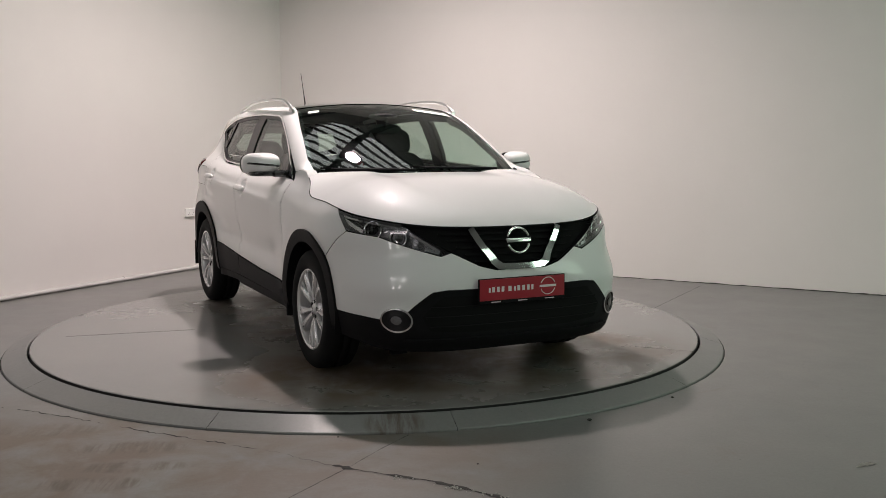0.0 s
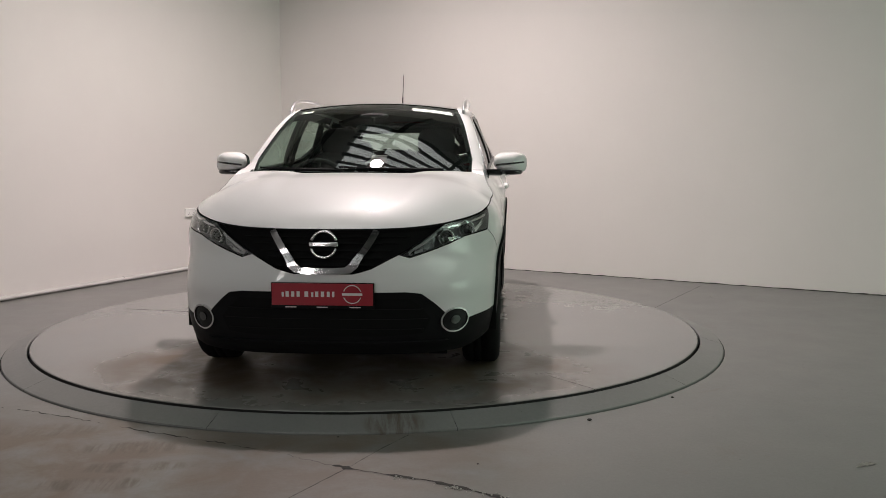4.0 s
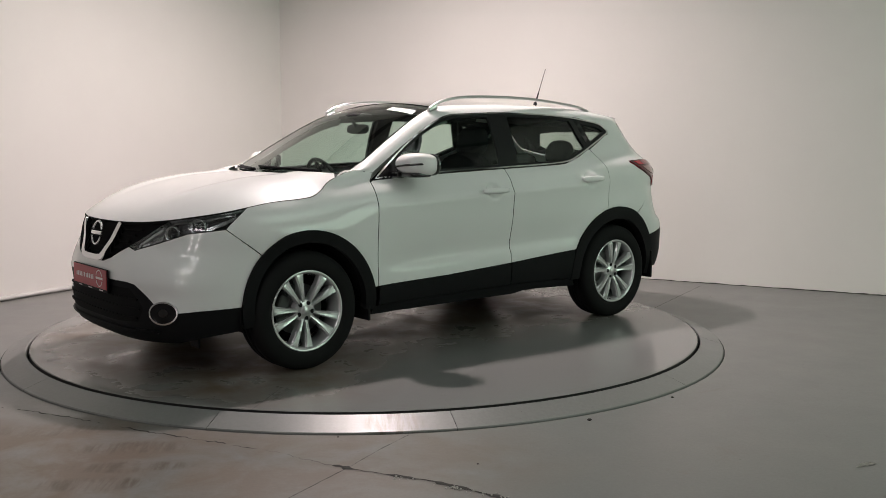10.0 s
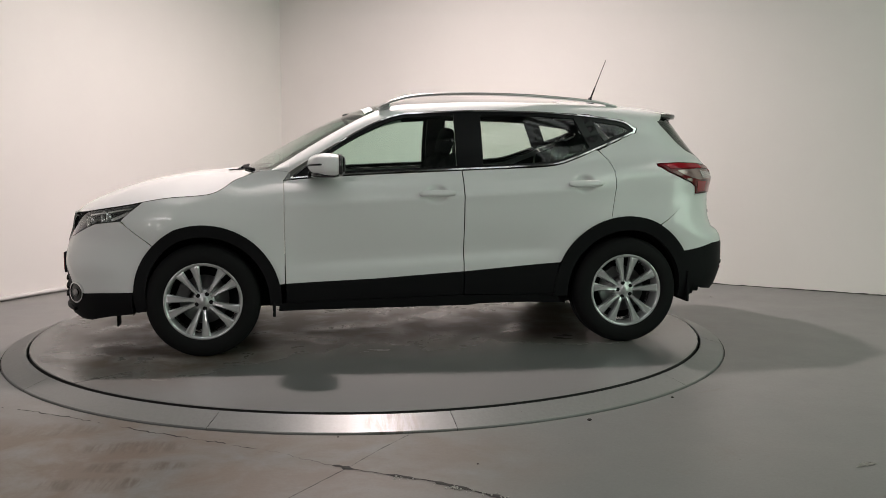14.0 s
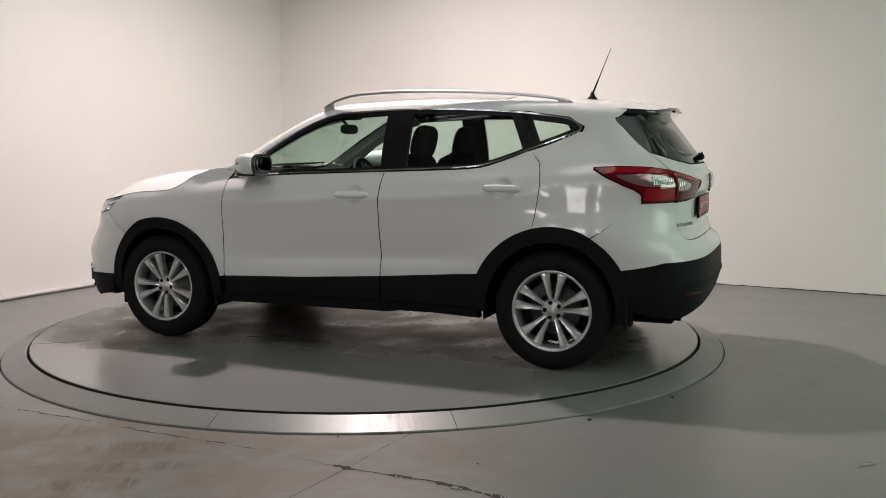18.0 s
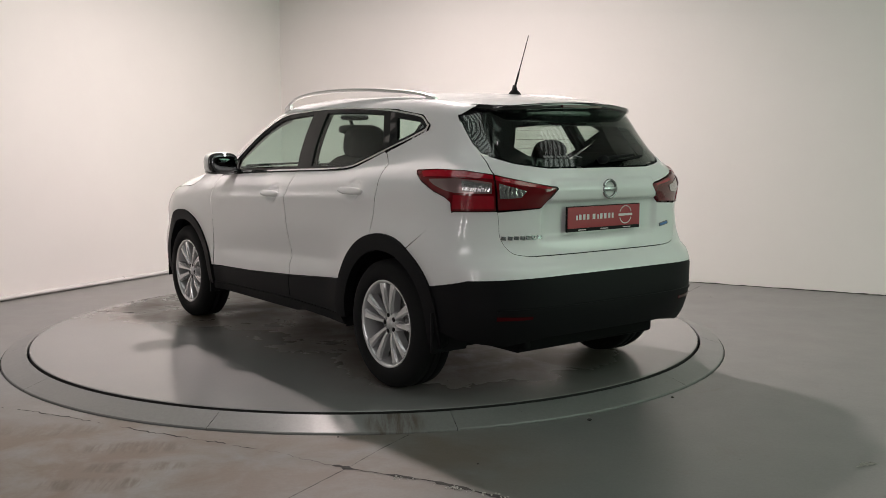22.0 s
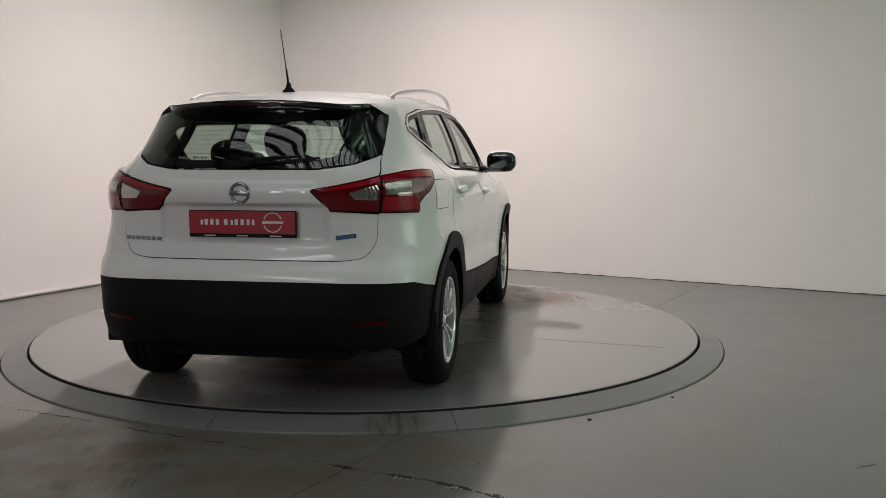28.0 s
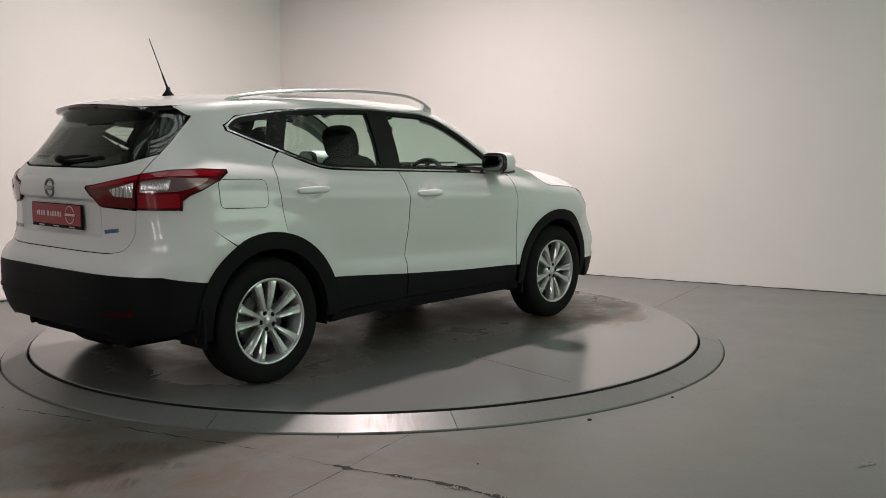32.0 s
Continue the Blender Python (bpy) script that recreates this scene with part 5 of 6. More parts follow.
    part("blade", bm, BLACKPLASTIC, wiper)


def emblem(car, m, r):
    bm = bmesh.new()
    for a0, a1 in ((18, 162), (198, 342)):
        pts = [(r * math.cos(radians(a)), r * math.sin(radians(a)), 0) for a in np.linspace(a0, a1, 16)]
        tube(bm, pts, 0.0075, 8)
    box(bm, (-r * 1.12, -0.011, -0.006), (r * 1.12, 0.011, 0.009), 0.003)
    for v in bm.verts:
        v.co = m @ v.co
    part("emblem", bm, SATIN if r > 0.06 else BADGEMETAL, car, "chrome ring emblem with a bar", True)


def number_plate(car, m, w, h):
    bm = bmesh.new()
    box(bm, (-w / 2, -h / 2, -0.006), (w / 2, h / 2, 0.006), 0.004, m)
    holder = part("number_plate", bm, BLACKPLASTIC, car, "red dealer plate in a black holder")
    bm = bmesh.new()
    low = -h / 2 + 0.018
    box(bm, (-w / 2 + 0.005, low, 0.005), (w / 2 - 0.005, h / 2 - 0.004, 0.009), 0.001, m)
    red = part("plate_face", bm, PLATE, holder, "red plate face")
    # writing as bars, the ring beside it as a plain shape
    bm = bmesh.new()
    zc = (low + h / 2) / 2
    x = -0.205
    for wide in (0.020, 0.029, 0.027, 0.028, 0.0, 0.034, 0.020, 0.029, 0.030, 0.026, 0.022):
        if wide:
            box(bm, (x, zc - 0.014, 0.009), (x + wide * 0.55, zc + (0.013 if wide > 0.021 else 0.009), 0.0105), 0, m)
        x += wide if wide else 0.012
    part("print_bars", bm, PRINT, red, "white writing, seen as bars")["kind"] = "stuff"
    bm = bmesh.new()
    for a0, a1 in ((20, 160), (200, 340)):
        pts = [(0.152 + 0.045 * math.cos(radians(a)), zc + 0.045 * math.sin(radians(a)), 0.0098) for a in np.linspace(a0, a1, 14)]
        tube(bm, pts, 0.0025, 5)
    box(bm, (0.101, zc - 0.006, 0.009), (0.203, zc + 0.006, 0.0105))
    for v in bm.verts:
        v.co = m @ v.co
    part("print_ring", bm, PRINT, red, "white ring printed on the plate")
    for xx in (-0.16, 0.0, 0.165):
        bm = bmesh.new()
        box(bm, (xx - 0.028, -h / 2 + 0.006, 0.006), (xx + 0.028, -h / 2 + 0.011, 0.0072), 0, m)
        part("small_print", bm, PRINT, holder, "small white print, seen as a bar")


def build_front(car):
    half = arch_line(AXLE, ARCH_F, 10, 50, 11) + LAMP_LOW + [(at_y(0.24, 0.652), 0.652), (at_y(0.15, 0.628), 0.628)]
    low = LOW_EDGE + arch_line(AXLE, ARCH_F, 9.5, 9, 1)[:1]
    panel("front_bumper", half + mirrored_u(half, UF)[::-1] + mirrored_u(low, UF)[::-1] + low, S, WHITE, car, "white front bumper", cell=0.025, gap=0.0005)
    base = [(at_y(0.40, 0.205), 0.205), (at_y(0.68, 0.215), 0.215), (at_x(1.86, 0.25), 0.25), (at_x(AXLE + 0.40, 0.265), 0.265)]
    lh = low[::-1]
    panel("lower_bumper", lh + mirrored_u(lh, UF)[::-1] + mirrored_u(base, UF)[::-1] + base, S, BLACKPLASTIC, car, "black plastic lower bumper", cell=0.03, thick=0.05)
    # lower grille: dark opening, bars, lip
    g = [(at_y(0.44, 0.50), 0.505), (at_y(0.54, 0.40), 0.40), (at_y(0.50, 0.325), 0.325), (at_y(0.3, 0.310), 0.310)]
    panel("lower_grille", g + mirrored_u(g, UF)[::-1], S, INNER, car, "dark lower grille", off=0.002, thick=0)
    for z, y in ((0.345, 0.50), (0.395, 0.52), (0.445, 0.50)):
        line = [(at_y(y, z), z + 0.007), (at_y(y, z), z - 0.007)]
        panel("grille_bar", line + mirrored_u(line, UF)[::-1], S, INNER, car, "", off=0.012, thick=0.012)
    lip = [(at_y(0.62, 0.29), 0.288), (at_y(0.62, 0.275), 0.272)]
    panel("bumper_lip", lip + mirrored_u(lip, UF)[::-1], S, BLACKPLASTIC, car, "", off=0.016, thick=0.02)
    # upper grille
    edge = [(u, hood_edge(u) - 0.006) for u in np.linspace(at_y(0.60, 0.86), UF - 0.01, 16)]
    up = [(at_y(0.15, 0.636), 0.636), (at_y(0.24, 0.660), 0.660), (at_y(0.378, 0.726), 0.726)] + edge
    panel("upper_grille", up + mirrored_u(up, UF)[::-1], S, INNER, car, "dark upper grille", off=-0.035, thick=-0.035, gap=0)
    for k, z in enumerate((0.680, 0.715, 0.750, 0.785, 0.818)):
        y = 0.25 + 0.045 * k
        line = [(at_y(y, z), z + 0.005), (at_y(y, z), z - 0.005)]
        panel("grille_slat", line + mirrored_u(line, UF)[::-1], S, INNER, car, "", off=-0.016, thick=0.015, gap=0)
    vline = [(at_y(0.265, 0.842), 0.843), (at_y(0.20, 0.745), 0.735), (at_y(0.155, 0.668), 0.668), (at_y(0.125, 0.647), 0.647), (at_y(0.06, 0.642), 0.642)]
    vline = vline + mirrored_u(vline, UF)[::-1]
    panel("chrome_grille_strip", ribbon(vline, 0.034), S, CHROME, car, "chrome V-shaped grille strip", off=0.012, thick=0.035, cell=0.02)
    m = frame_at(UF - 1e-4, 0.772, 0.012)
    emblem(car, m, 0.066)
    number_plate(car, Matrix.Translation((nose(0.52) + 0.016, 0, 0.522)) @ Matrix(((0, 0, 1, 0), (1, 0, 0, 0), (0, 1, 0, 0), (0, 0, 0, 1))), 0.522, 0.132)
    for mirror in (False, True):
        tag = dict(mirror=mirror)
        top = [(u, hood_edge(u) - 0.004) for u in np.linspace(1.655, at_y(0.595, 0.86), 12)]
        poly = top + [(at_y(0.380, 0.726), 0.726)] + [(u, z + 0.003) for u, z in LAMP_LOW[::-1]]
        housing = panel("headlamp", poly, S, REFLECTOR, car, "headlamp with projectors behind a clear lens", off=-0.055, thick=-0.055, gap=0.003, cell=0.03, **tag)
        panel("lens", poly, S, LENS, housing, "clear headlamp lens", off=0.0, thick=0, gap=0.003, cell=0.03, **tag)
        strip = [(u, hood_edge(u) - 0.022) for u in np.linspace(1.72, at_y(0.62, 0.86), 10)]
        panel("chrome_line", ribbon(strip, 0.010), S, CHROME, housing, "chrome line", off=-0.012, thick=0.03, gap=0, **tag)
        outer_ = [(at_y(0.815, 0.895), 0.893), (at_y(0.795, 0.86), 0.86), (at_y(0.765, 0.825), 0.828)]
        panel("outer_reflector", ribbon(spline(outer_, 4), 0.020), S, SATIN, housing, "silver outer reflector", off=-0.025, thick=0.025, gap=0, **tag)
        mask = [(at_y(0.57, 0.84), 0.838), (at_y(0.40, 0.728), 0.726), (at_y(0.44, 0.714), 0.714), (at_y(0.56, 0.752), 0.754)]
        panel("inner_mask", mask, S, FACETS, housing, "grey faceted inner mask", off=-0.040, thick=0.012, gap=0, **tag)
        inner = [(at_y(0.565, 0.835), 0.822), (at_y(0.43, 0.730), 0.730), (at_y(0.50, 0.744), 0.744)]
        panel("side_reflector", ribbon(spline(inner, 4), 0.014), S, ALLOY, housing, "silver inner reflector", off=-0.02, thick=0.03, gap=0, **tag)
        for y, z, r in ((0.728, 0.848, 0.038), (0.622, 0.803, 0.036)):
            f = frame_at(at_y(y, z), z, -0.052)
            face = Matrix.Translation(f.translation) @ (Vector((0.86, 0.5, 0.05)).to_track_quat("Z", "Y").to_matrix().to_4x4())
            bm = bmesh.new()
            lathe(bm, [(r * 1.22, 0.0), (r * 1.28, 0.030), (r * 1.18, 0.034), (r * 1.0, 0.022)], face, 28)
            lathe(bm, [(r * 1.0, 0.022), (r * 0.85, 0.008), (r * 0.62, 0.0)], face, 28)
            part("lamp_ring", mirror_bm(bm) if mirror else bm, CHROME, housing, "chrome lamp ring", True)
            bm = bmesh.new()
            lathe(bm, [(r * 0.62, 0.006), (r * 0.55, 0.018), (r * 0.35, 0.026), (0.0, 0.029)], face, 24)
            part("projector", mirror_bm(bm) if mirror else bm, GLOSSBLACK, housing, "dark projector lens", True)
        # fog lamp, following the bumper's curve
        uc, zc = at_y(0.655, 0.385), 0.385
        wide = 0.083 / ((S(uc + 0.01, zc) - S(uc - 0.01, zc)).length / 0.02)
        fog = ring_panel("fog_lamp", ellipse(uc, zc, wide, 0.063), ellipse(uc, zc, wide * 0.90, 0.055), S, CHROME, car, "round fog lamp in a chrome ring", off=0.013, thick=0.014, **tag)
        panel("fog_lens", ellipse(uc, zc, wide * 0.93, 0.058), S, FOGLENS, fog, "dark fog lamp lens", off=0.006, thick=0, gap=0, cell=0.015, **tag)
        panel("bulb_cover", ellipse(uc, zc, wide * 0.34, 0.022), S, GLOSSBLACK, fog, "round dark bulb cover", off=0.010, thick=0.004, gap=0, cell=0.01, **tag)


def build_fittings(car):
    for mirror in (False, True):
        fl = (lambda b: mirror_bm(b)) if mirror else (lambda b: b)
        # mirror
        bm = bmesh.new()
        ball(bm, (0.590, 0.930, 1.155), (0.104, 0.102, 0.066), 3.0, 32, 20)
        for v in bm.verts:
            k = (v.co.x - 0.590) / 0.104
            out = (v.co.y - 0.930) / 0.102
            v.co.z += -0.012 * out * (1 if v.co.z < 1.158 else 0.2)
            if k > 0:                                     # the nose tapers and sweeps inwards
                v.co.z = 1.150 + (v.co.z - 1.150) * (1 - 0.30 * k * k)
                v.co.x -= 0.045 * max(out, 0) ** 2 * k
            v.co.y -= 0.022 * k
            v.co.x = max(v.co.x, 0.495)
        wing = part("wing_mirror", fl(bm), WHITE, car, "white wing mirror with a black foot")
        bm = bmesh.new()
        ball(bm, (0.590, 0.910, 1.092), (0.088, 0.104, 0.020), 3.0, 24, 10)
        box(bm, (0.56, 0.77, 1.070), (0.69, 0.88, 1.112), 0.012)
        part("foot", fl(bm), GLOSSBLACK, wing, "black mirror foot")
        bm = bmesh.new()
        ball(bm, (0.503, 0.936, 1.150), (0.020, 0.104, 0.067), 3.2, 24, 12)
        part("mirror_frame", fl(bm), GLOSSBLACK, wing, "black mirror frame")
        bm = bmesh.new()
        ball(bm, (0.481, 0.936, 1.152), (0.008, 0.088, 0.050), 3.2, 24, 12)
        part("mirror_glass", fl(bm), MIRRORGLASS, wing, "mirror glass")
        bm = bmesh.new()
        pts = []
        for y in np.linspace(-0.072, 0.096, 14):
            k = (1 - min(abs(y) / 0.103, 1) ** 3) ** (1 / 3)
            pts.append((0.590 + 0.104 * k - 0.045 * (max(y, 0) / 0.102) ** 2 * k, 0.930 + y - 0.022 * k, 1.146 + 0.10 * y))
        tube(bm, pts + [(0.545, 1.031, 1.157)], 0.0065, 8)
        part("side_indicator", fl(bm), GLOSSBLACK, wing, "dark indicator strip", True)
        # handles
        for hx, hz in HANDLES:
            f = frame_at(hx, hz, 0.016)
            f.translation = Vector((hx, side_y(hx + 0.11, hz) + 0.014, hz))
            bm = bmesh.new()
            ball(bm, (0.0, -0.003, 0.008), (0.114, 0.0200, 0.017), 3.2, 28, 12, f)
            part("door_handle", fl(bm), WHITE, car, "white pull handle")
        # wheel arch liners and mud flaps
        for ax in (AXLE, -AXLE):
            bm = bmesh.new()
            rows = []
            for a in np.linspace(-10, 190, 24):
                c, s = math.cos(radians(a)), math.sin(radians(a))
                rows.append([bm.verts.new((ax + 0.41 * c, y, HUB + 0.41 * s)) for y in (0.52, 0.86)] + [bm.verts.new((ax + 0.02 * c, 0.52, HUB + 0.02 * s))])
            for r0, r1 in zip(rows, rows[1:]):
                bm.faces.new((r0[0], r0[1], r1[1], r1[0]))
                bm.faces.new((r0[0], r1[0], r1[2], r0[2]))
            part("arch_liner", fl(bm), INNER, car, "dark wheel arch liner")
            bm = bmesh.new()
            x0 = ax - 0.415
            box(bm, (x0 - 0.012, 0.66, 0.235 if ax > 0 else 0.255), (x0 + 0.006, 0.875, 0.46), 0.005)
            part("mud_flap", fl(bm), BLACKPLASTIC, car, "black mud flap")
    # wipers on the windscreen
    for y0, y1, lift_ in ((-0.10, -0.60, 0.0), (0.52, -0.06, 0.004)):
        bm = bmesh.new()
        pts = []
        for t in np.linspace(0, 1, 9):
            y = y0 + (y1 - y0) * t
            x = 1.115 - 0.36 * y * y - 0.02 * t
            pts.append((x, y, T(x, y) + 0.010 + lift_))
        tube(bm, pts, [0.010 - 0.004 * t for t in np.linspace(0, 1, 9)], 8)
        w = part("wiper", bm, BLACKPLASTIC, car, "black windscreen wiper", True)
        bm = bmesh.new()
        pts = []
        for t in np.linspace(0, 1, 9):
            y = y0 + (y1 - y0) * (0.2 + 0.9 * t)
            x = 1.095 - 0.36 * y * y - 0.02 * t
            pts.append((x, y, T(x, y) + 0.006))
        tube(bm, pts, 0.006, 6)
        part("blade", bm, BLACKPLASTIC, w)
    # dark body inside and below
    bm = bmesh.new()
    box(bm, (0.92, -0.50, 0.26), (2.02, 0.50, 0.86), 0.03)
    box(bm, (1.76, -0.66, 0.24), (2.00, 0.66, 0.62), 0.03)
    part("engine_bay", bm, INNER, car, "dark engine bay")
    bm = bmesh.new()
    box(bm, (-0.86, -0.825, 0.275), (0.86, 0.825, 0.335), 0.02)
    box(bm, (-0.80, -0.70, 0.25), (0.80, 0.70, 0.30), 0.02)
    box(bm, (-1.95, -0.50, 0.24), (1.80, 0.50, 0.36), 0.02)
    box(bm, (-1.98, -0.70, 0.33), (-1.78, 0.70, 0.70), 0.02)
    part("underbody", bm, INNER, car, "dark underbody")
    bm = bmesh.new()
    tube(bm, [(-1.5, 0.42, 0.26), (-1.88, 0.46, 0.285), (-1.985, 0.47, 0.285)], 0.026, 14)
    part("exhaust", bm, INNER, car, "dark exhaust pipe", True)
    for x, y in ((1.86, 0.55),):
        for s in (1, -1):
            bm = bmesh.new()
            box(bm, (x - 0.006, s * y - 0.05, 0.155), (x + 0.006, s * y + 0.05, 0.26), 0.003)
            part("air_deflector", bm, BLACKPLASTIC, car, "small black air deflector")


def build_wheel(car):
    """One wheel at the origin, its outer face towards +y."""
    wheel = new("wheel")
    wheel.parent = car
    wheel["label"] = "alloy wheel with ten spokes and a black tyre"
    turn = Matrix.Rotation(radians(-90), 4, "X")      # local z to +y
    bm = bmesh.new()
    R, w = 0.340, 0.108
    prof = [(0.225, 0.085), (0.235, 0.098), (0.262, 0.107), (0.300, 0.105), (0.322, 0.094), (0.335, 0.078), (R, 0.05), (R, 0.014), (R - 0.007, 0.012), (R - 0.007, 0.004), (R, 0.002), (R, -0.03),
            (R - 0.007, -0.032), (R - 0.007, -0.04), (R, -0.042), (0.335, -0.085), (0.31, -0.105), (0.25, -0.105), (0.225, -0.09)]
    lathe(bm, prof, turn, 72)
    part("tyre", bm, RUBBER, wheel, "black rubber tyre", True)
    bm = bmesh.new()
    lathe(bm, [(0.2285, 0.082), (0.2335, 0.094), (0.229, 0.098), (0.219, 0.094), (0.212, 0.080), (0.203, 0.02), (0.203, -0.09), (0.228, -0.095)], turn, 72)
    part("rim", bm, ALLOY, wheel, "silver alloy rim", True)
    for i in range(10):
        bm = bmesh.new()
        a = 36 * i + (4.5 if i % 2 else -4.5)
        m = turn @ Matrix.Rotation(radians(a + 90), 4, "Z")
        # a spoke: narrow at the hub, wide and flat-faced at the rim
        st = [(0.040, 0.0120, 0.060, 0.009), (0.075, 0.0125, 0.072, 0.010), (0.12, 0.0160, 0.080, 0.010), (0.17, 0.0215, 0.086, 0.008), (0.205, 0.0275, 0.089, 0.005), (0.216, 0.031, 0.089, 0.003)]
        rows = []
        for r, half, z, ridge in st:
            rows.append([bm.verts.new(m @ Vector(p)) for p in ((r, -half * 0.9, z - 0.050), (r, -half, z - 0.008), (r, -half * 0.62, z + ridge - 0.004), (r, 0, z + ridge - 0.0055), (r, half * 0.62, z + ridge - 0.004), (r, half, z - 0.008), (r, half * 0.9, z - 0.050))])
        for r0, r1 in zip(rows, rows[1:]):
            for k in range(6):
                bm.faces.new((r0[k], r0[k + 1], r1[k + 1], r1[k]))
        bmesh.ops.recalc_face_normals(bm, faces=bm.faces)
        part("spoke", bm, ALLOY, wheel, "silver spoke" if i == 0 else "")
    bm = bmesh.new()
    lathe(bm, [(0.0, 0.077), (0.024, 0.076), (0.027, 0.072), (0.030, 0.069), (0.058, 0.067), (0.066, 0.060), (0.070, 0.02)], turn, 32)
    part("hub_cap", bm, ALLOY, wheel, "silver hub cap", True)
    for i in range(5):
        bm = bmesh.new()
        a = radians(72 * i + 90)
        lathe(bm, [(0.0130, 0.060), (0.0130, 0.0695), (0.0115, 0.0700), (0.0, 0.0695)], turn @ Matrix.Translation((0.046 * math.cos(a), 0.046 * math.sin(a), 0)), 14)
        part("wheel_nut", bm, INNER, wheel, "dark wheel nut well")
    bm = bmesh.new()
    lathe(bm, [(0.0, 0.012), (0.07, 0.014), (0.075, 0.002), (0.148, 0.002), (0.148, -0.02), (0.0, -0.02)], turn, 40)
    part("brake_disc", bm, DISCMETAL, wheel, "grey brake disc", True)
    bm = bmesh.new()
    box(bm, (-0.05, -0.03, 0.09), (0.05, 0.04, 0.165), 0.012)
    bmesh.ops.transform(bm, matrix=Matrix.Rotation(radians(60), 4, "Y"), verts=bm.verts)
    part("brake_caliper", bm, STEEL, wheel, "dark brake caliper")
    bm = bmesh.new()
    lathe(bm, [(0.0, -0.05), (0.20, -0.05)], turn, 32)
    part("wheel_backing", bm, INNER, wheel)
    return wheel


def build_wheels(car):
    first = build_wheel(car)
    y = 0.770
    first.matrix_basis = pose(AXLE, y, HUB + 0.004, 0, 8, 0)
    copy_thing(first, pose(-AXLE, y, HUB + 0.004, 0, -20, 0))
    copy_thing(first, pose(AXLE, -y, HUB + 0.004, 0, 25, 180))
    copy_thing(first, pose(-AXLE, -y, HUB + 0.004, 0, -12, 180))


def seat(car, y, far):
    bm = bmesh.new()
    ball(bm, (0.02, y, 0.56), (0.27, 0.25, 0.11), 3.2, 24, 10)
    s = part("front_seat", bm, FABRIC, car, "black cloth front seat")
    lean = Matrix.Translation((-0.175, y, 0.585)) @ Matrix.Rotation(radians(-14), 4, "Y")
    bm = bmesh.new()
    vs = ball(bm, (0, 0, 0.30), (0.095, 0.265, 0.350), 3.4, 28, 16)
    for v in vs:
        k = max(0.0, (v.co.z - 0.30) / 0.350)
        v.co.y *= 1 - 0.22 * k * k
        if v.co.x > 0 and abs(v.co.y) > 0.15:
            v.co.x += 0.03
    for v in vs:
        v.co = lean @ v.co
    part("backrest", bm, FABRIC, s)
    bm = bmesh.new()
    ball(bm, (0.0, 0, 0.720), (0.055, 0.140, 0.110), 3.0, 20, 12, lean)
    part("headrest", bm, FABRIC, s)
    for d in (-0.05, 0.05):
        bm = bmesh.new()
        tube(bm, [lean @ Vector((0, d, 0.58)), lean @ Vector((0, d, 0.70))], 0.007, 8)
        part("headrest_post", bm, CHROME, s)


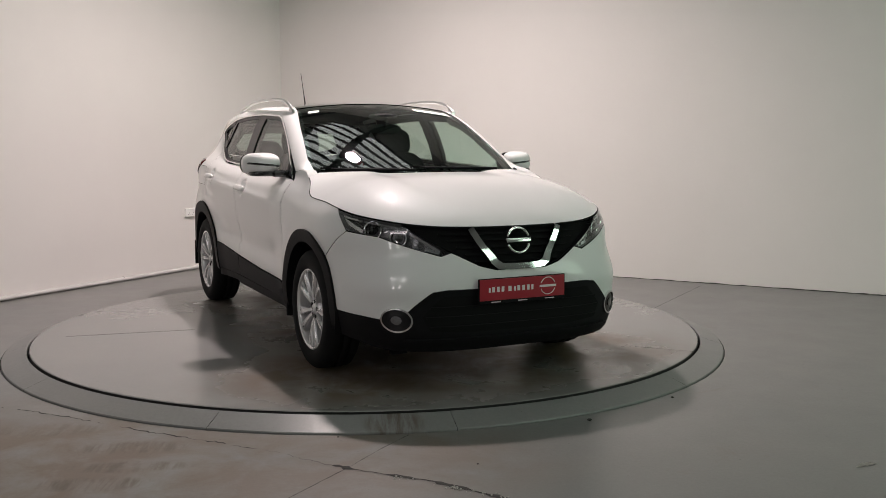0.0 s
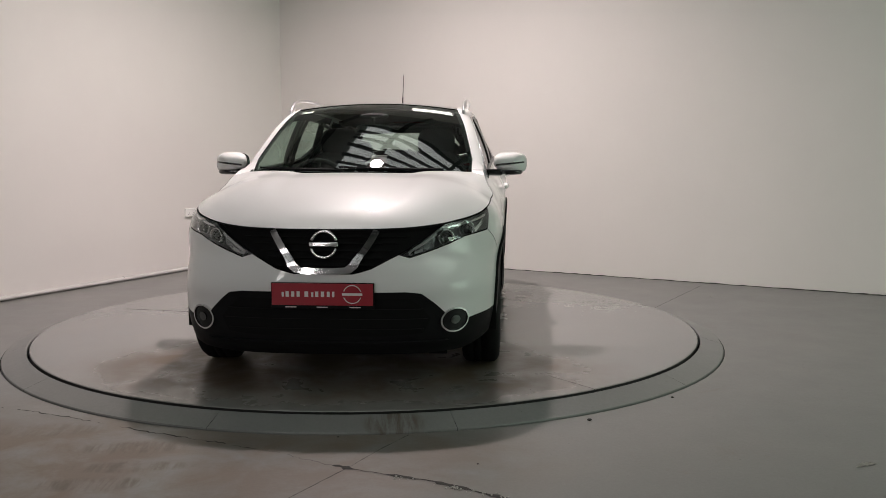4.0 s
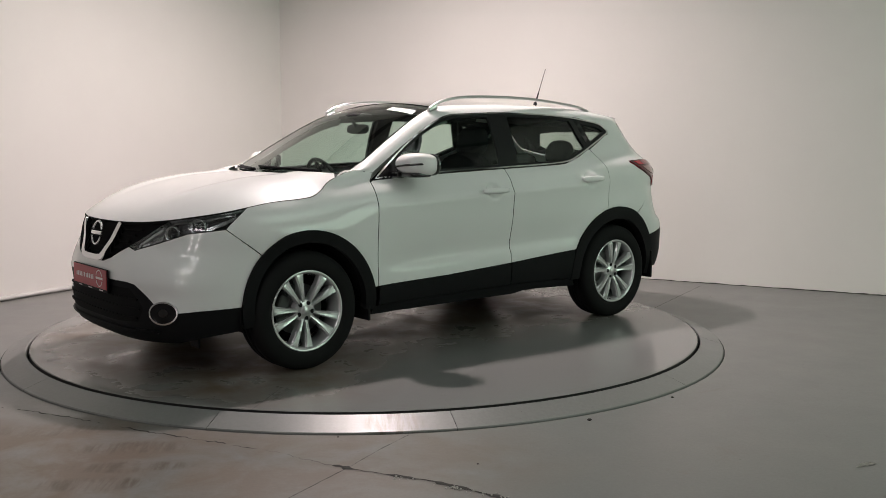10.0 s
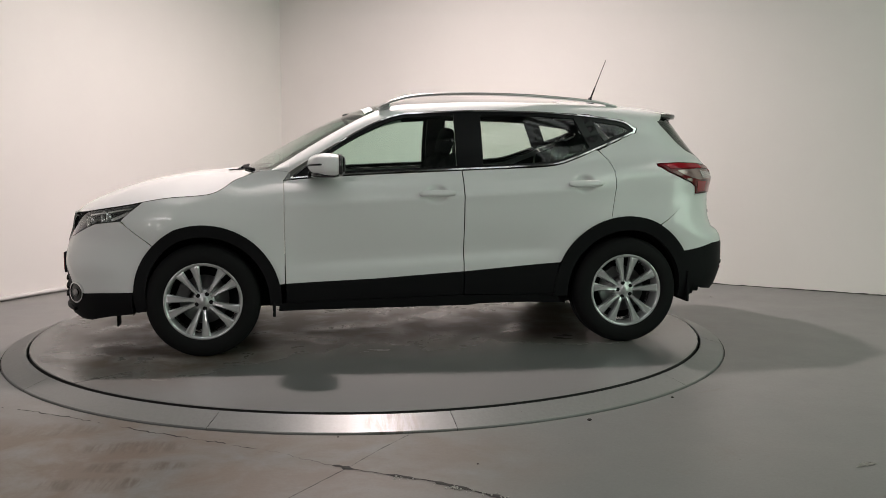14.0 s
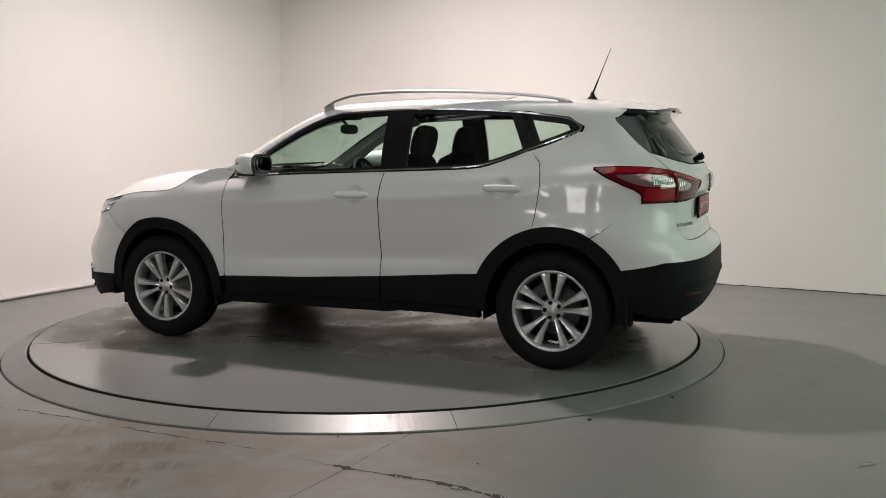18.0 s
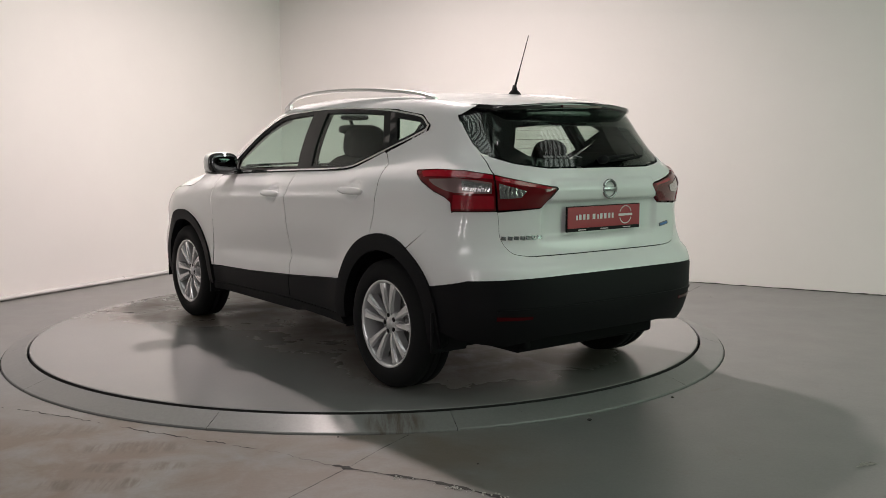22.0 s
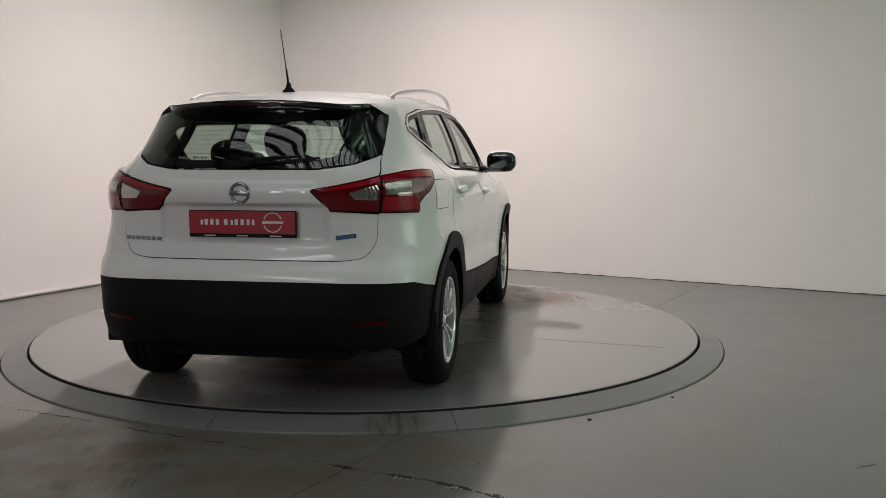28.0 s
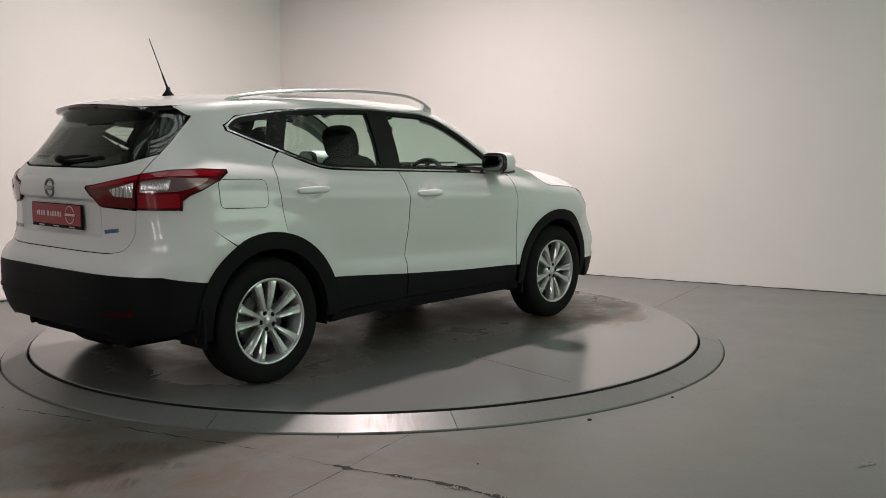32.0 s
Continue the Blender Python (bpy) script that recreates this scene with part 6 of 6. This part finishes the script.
def build_inside(car):
    seat(car, 0.37, False)
    seat(car, -0.37, True)
    bm = bmesh.new()
    ball(bm, (-0.85, 0, 0.57), (0.26, 0.62, 0.11), 4, 28, 10)
    bench = part("rear_bench", bm, FABRIC, car, "black cloth rear bench")
    lean = Matrix.Translation((-1.06, 0, 0.60)) @ Matrix.Rotation(radians(-18), 4, "Y")
    bm = bmesh.new()
    ball(bm, (0, 0, 0.24), (0.08, 0.60, 0.29), 4, 32, 12, lean)
    part("backrest", bm, FABRIC, bench)
    for y in (-0.37, 0.0, 0.37):
        bm = bmesh.new()
        ball(bm, (0.02, y, 0.630 if y else 0.56), (0.050, 0.125, 0.095 if y else 0.06), 2.8, 18, 10, lean)
        part("headrest", bm, FABRIC, bench)
    # dash, instruments, wheel
    bm = bmesh.new()
    prof = spline([(0.62, 0.62), (0.58, 0.82), (0.62, 0.98), (0.72, 1.045), (0.88, 1.055), (1.05, 1.04)], 4)
    rows = []
    for y in np.linspace(-0.74, 0.74, 25):
        bump = 0.05 * math.exp(-((y + 0.36) / 0.17) ** 4)
        rows.append([bm.verts.new((x - 0.16 * y * y - (0.02 if z > 0.9 else 0), y, z + bump * smooth(0.9, 1.04, z) * smooth(1.0, 0.7, x))) for x, z in prof])
    for r0, r1 in zip(rows, rows[1:]):
        for k in range(len(prof) - 1):
            bm.faces.new((r0[k], r1[k], r1[k + 1], r0[k + 1])).smooth = True
    dash = part("dashboard", bm, DASH, car, "black dashboard")
    bm = bmesh.new()
    box(bm, (0.575, -0.13, 0.80), (0.60, 0.13, 0.98), 0.01)
    part("screen_panel", bm, GLOSSBLACK, dash, "gloss black centre screen")
    m = Matrix.Translation((0.40, -0.37, 0.995)) @ Matrix.Rotation(radians(-66), 4, "Y")
    bm = bmesh.new()
    lathe(bm, [(0.185 + 0.016 * math.cos(a), 0.014 * math.sin(a)) for a in np.linspace(0, 2 * math.pi, 11)[:-1]], m, 40, True)
    ball(bm, (0, 0, -0.01), (0.065, 0.075, 0.022), 2.6, 18, 8, m)
    for a in (0, 180, 270):
        d = Matrix.Rotation(radians(a), 4, "Z")
        box(bm, (0.05, -0.018, -0.012), (0.18, 0.018, 0.004), 0.004, m @ Matrix.Rotation(radians(90), 4, "Z") @ d)
    wheel_ = part("steering_wheel", bm, DASH, car, "black steering wheel", True)
    bm = bmesh.new()
    box(bm, (-0.25, -0.10, 0.36), (0.62, 0.10, 0.66), 0.04)
    part("centre_console", bm, DASH, car, "black centre console")
    # mirror inside and its stalk
    bm = bmesh.new()
    ball(bm, (0.37, 0, 1.375), (0.018, 0.125, 0.034), 3, 24, 10)
    tube(bm, [(0.38, 0, 1.39), (0.43, 0, T(0.43, 0) - 0.01)], 0.012, 8)
    part("inside_mirror", bm, DASH, car, "black inside mirror")
    bm = bmesh.new()
    ball(bm, (0.36, 0, T(0.36, 0) - 0.035), (0.07, 0.10, 0.022), 3, 20, 8)
    part("roof_console", bm, DASH, car, "dark roof console")
    # headliner, inner door faces, floor, boot
    side_ = [(x, edge_y(x) - 0.02) for x in np.linspace(0.15, -1.70, 20)]
    panel("headliner", side_ + [(x, -y) for x, y in side_[::-1]], lambda x, y: Vector((x, y, T(x, y) - 0.045)), DASH, car, "dark headliner", thick=0, cell=0.1)
    for mirror in (False, True):
        tag = dict(mirror=mirror)
        panel("door_card", [(0.80, 1.04), (0.3, 1.07), (-0.22, 1.09), (-0.22, 0.34), (0.80, 0.34)], S, DASH, car, "black inner door face", off=-0.075, thick=0, gap=0, cell=0.06, **tag)
        panel("door_card", [(-0.28, 1.09), (-0.85, 1.115), (-1.12, 1.21), (-1.12, 0.80), (-0.84, 0.5), (-0.84, 0.34), (-0.28, 0.34)], S, DASH, car, "black inner door face", off=-0.075, thick=0, gap=0, cell=0.06, **tag)
        panel("boot_side", [(-1.14, 1.22), (-1.14, 0.78), (-1.80, 0.72), (-1.86, 1.17), (-1.84, 1.25), (-1.70, 1.39), (-1.62, cant(-1.62) - 0.03), (-1.40, cant(-1.40) - 0.03), (-1.20, cant(-1.20) - 0.03), (-1.20, cant(-1.20) - 0.075), (-1.36, 1.405), (-1.425, 1.37), (-1.42, 1.345), (-1.30, 1.290)], S, DASH, car, "dark boot side trim", off=-0.06, thick=0, gap=0, cell=0.06, **tag)
        panel("pillar_trim", [(-0.255, 1.10), (-0.26, 1.48), (-0.385, 1.475), (-0.39, 1.11)], S, DASH, car, "dark pillar trim", off=-0.05, thick=0, gap=0, cell=0.06, **tag)
        above = [(x, cant(x) - 0.015) for x in np.linspace(0.12, -1.25, 16)]
        panel("roof_trim", above + [(x, z - 0.052) for x, z in above[::-1]], S, DASH, car, "dark trim above the side windows", off=-0.03, thick=0, gap=0, cell=0.06, **tag)
        inner = [(x, cant(x) - 0.035) for x in np.linspace(0.80, 0.10, 12)]
        panel("pillar_trim", inner + [(x, z - 0.05) for x, z in inner[::-1]], S, TRIM, car, "grey windscreen pillar trim", off=-0.035, thick=0, gap=0, cell=0.06, **tag)
    bm = bmesh.new()
    box(bm, (-1.84, -0.60, 1.055), (-1.22, 0.60, 1.075), 0.006)
    part("parcel_shelf", bm, DASH, car, "black parcel shelf")
    bm = bmesh.new()
    box(bm, (0.86, -0.70, 0.34), (0.90, 0.70, 1.03), 0.01)
    part("bulkhead", bm, INNER, car, "dark bulkhead")


MIRRORGLASS = material("mirror_glass", (0.16, 0.17, 0.175), 0.03, 1.0)
car = tagged(new("car"), "white five-door crossover car on the turntable, red plates", "car")
build_bonnet(car)
for mirror in (False, True):
    build_side(car, mirror)
    build_windows(car, mirror)
build_roof(car)
build_tail(car)
build_front(car)
build_fittings(car)
build_wheels(car)
build_inside(car)


def motions():
    deck_rows, car_rows = [], []
    for t, a in TURN:
        c, s = math.cos(radians(a)), math.sin(radians(a))
        deck_rows.append((t, pose(0, 0, 0, 0, 0, a)))
        car_rows.append((t, pose(c * CAR_X - s * CAR_Y, s * CAR_X + c * CAR_Y, DECK, 0, 0, a)))
    walk(DECKTHING, deck_rows)
    walk(car, car_rows)


motions()
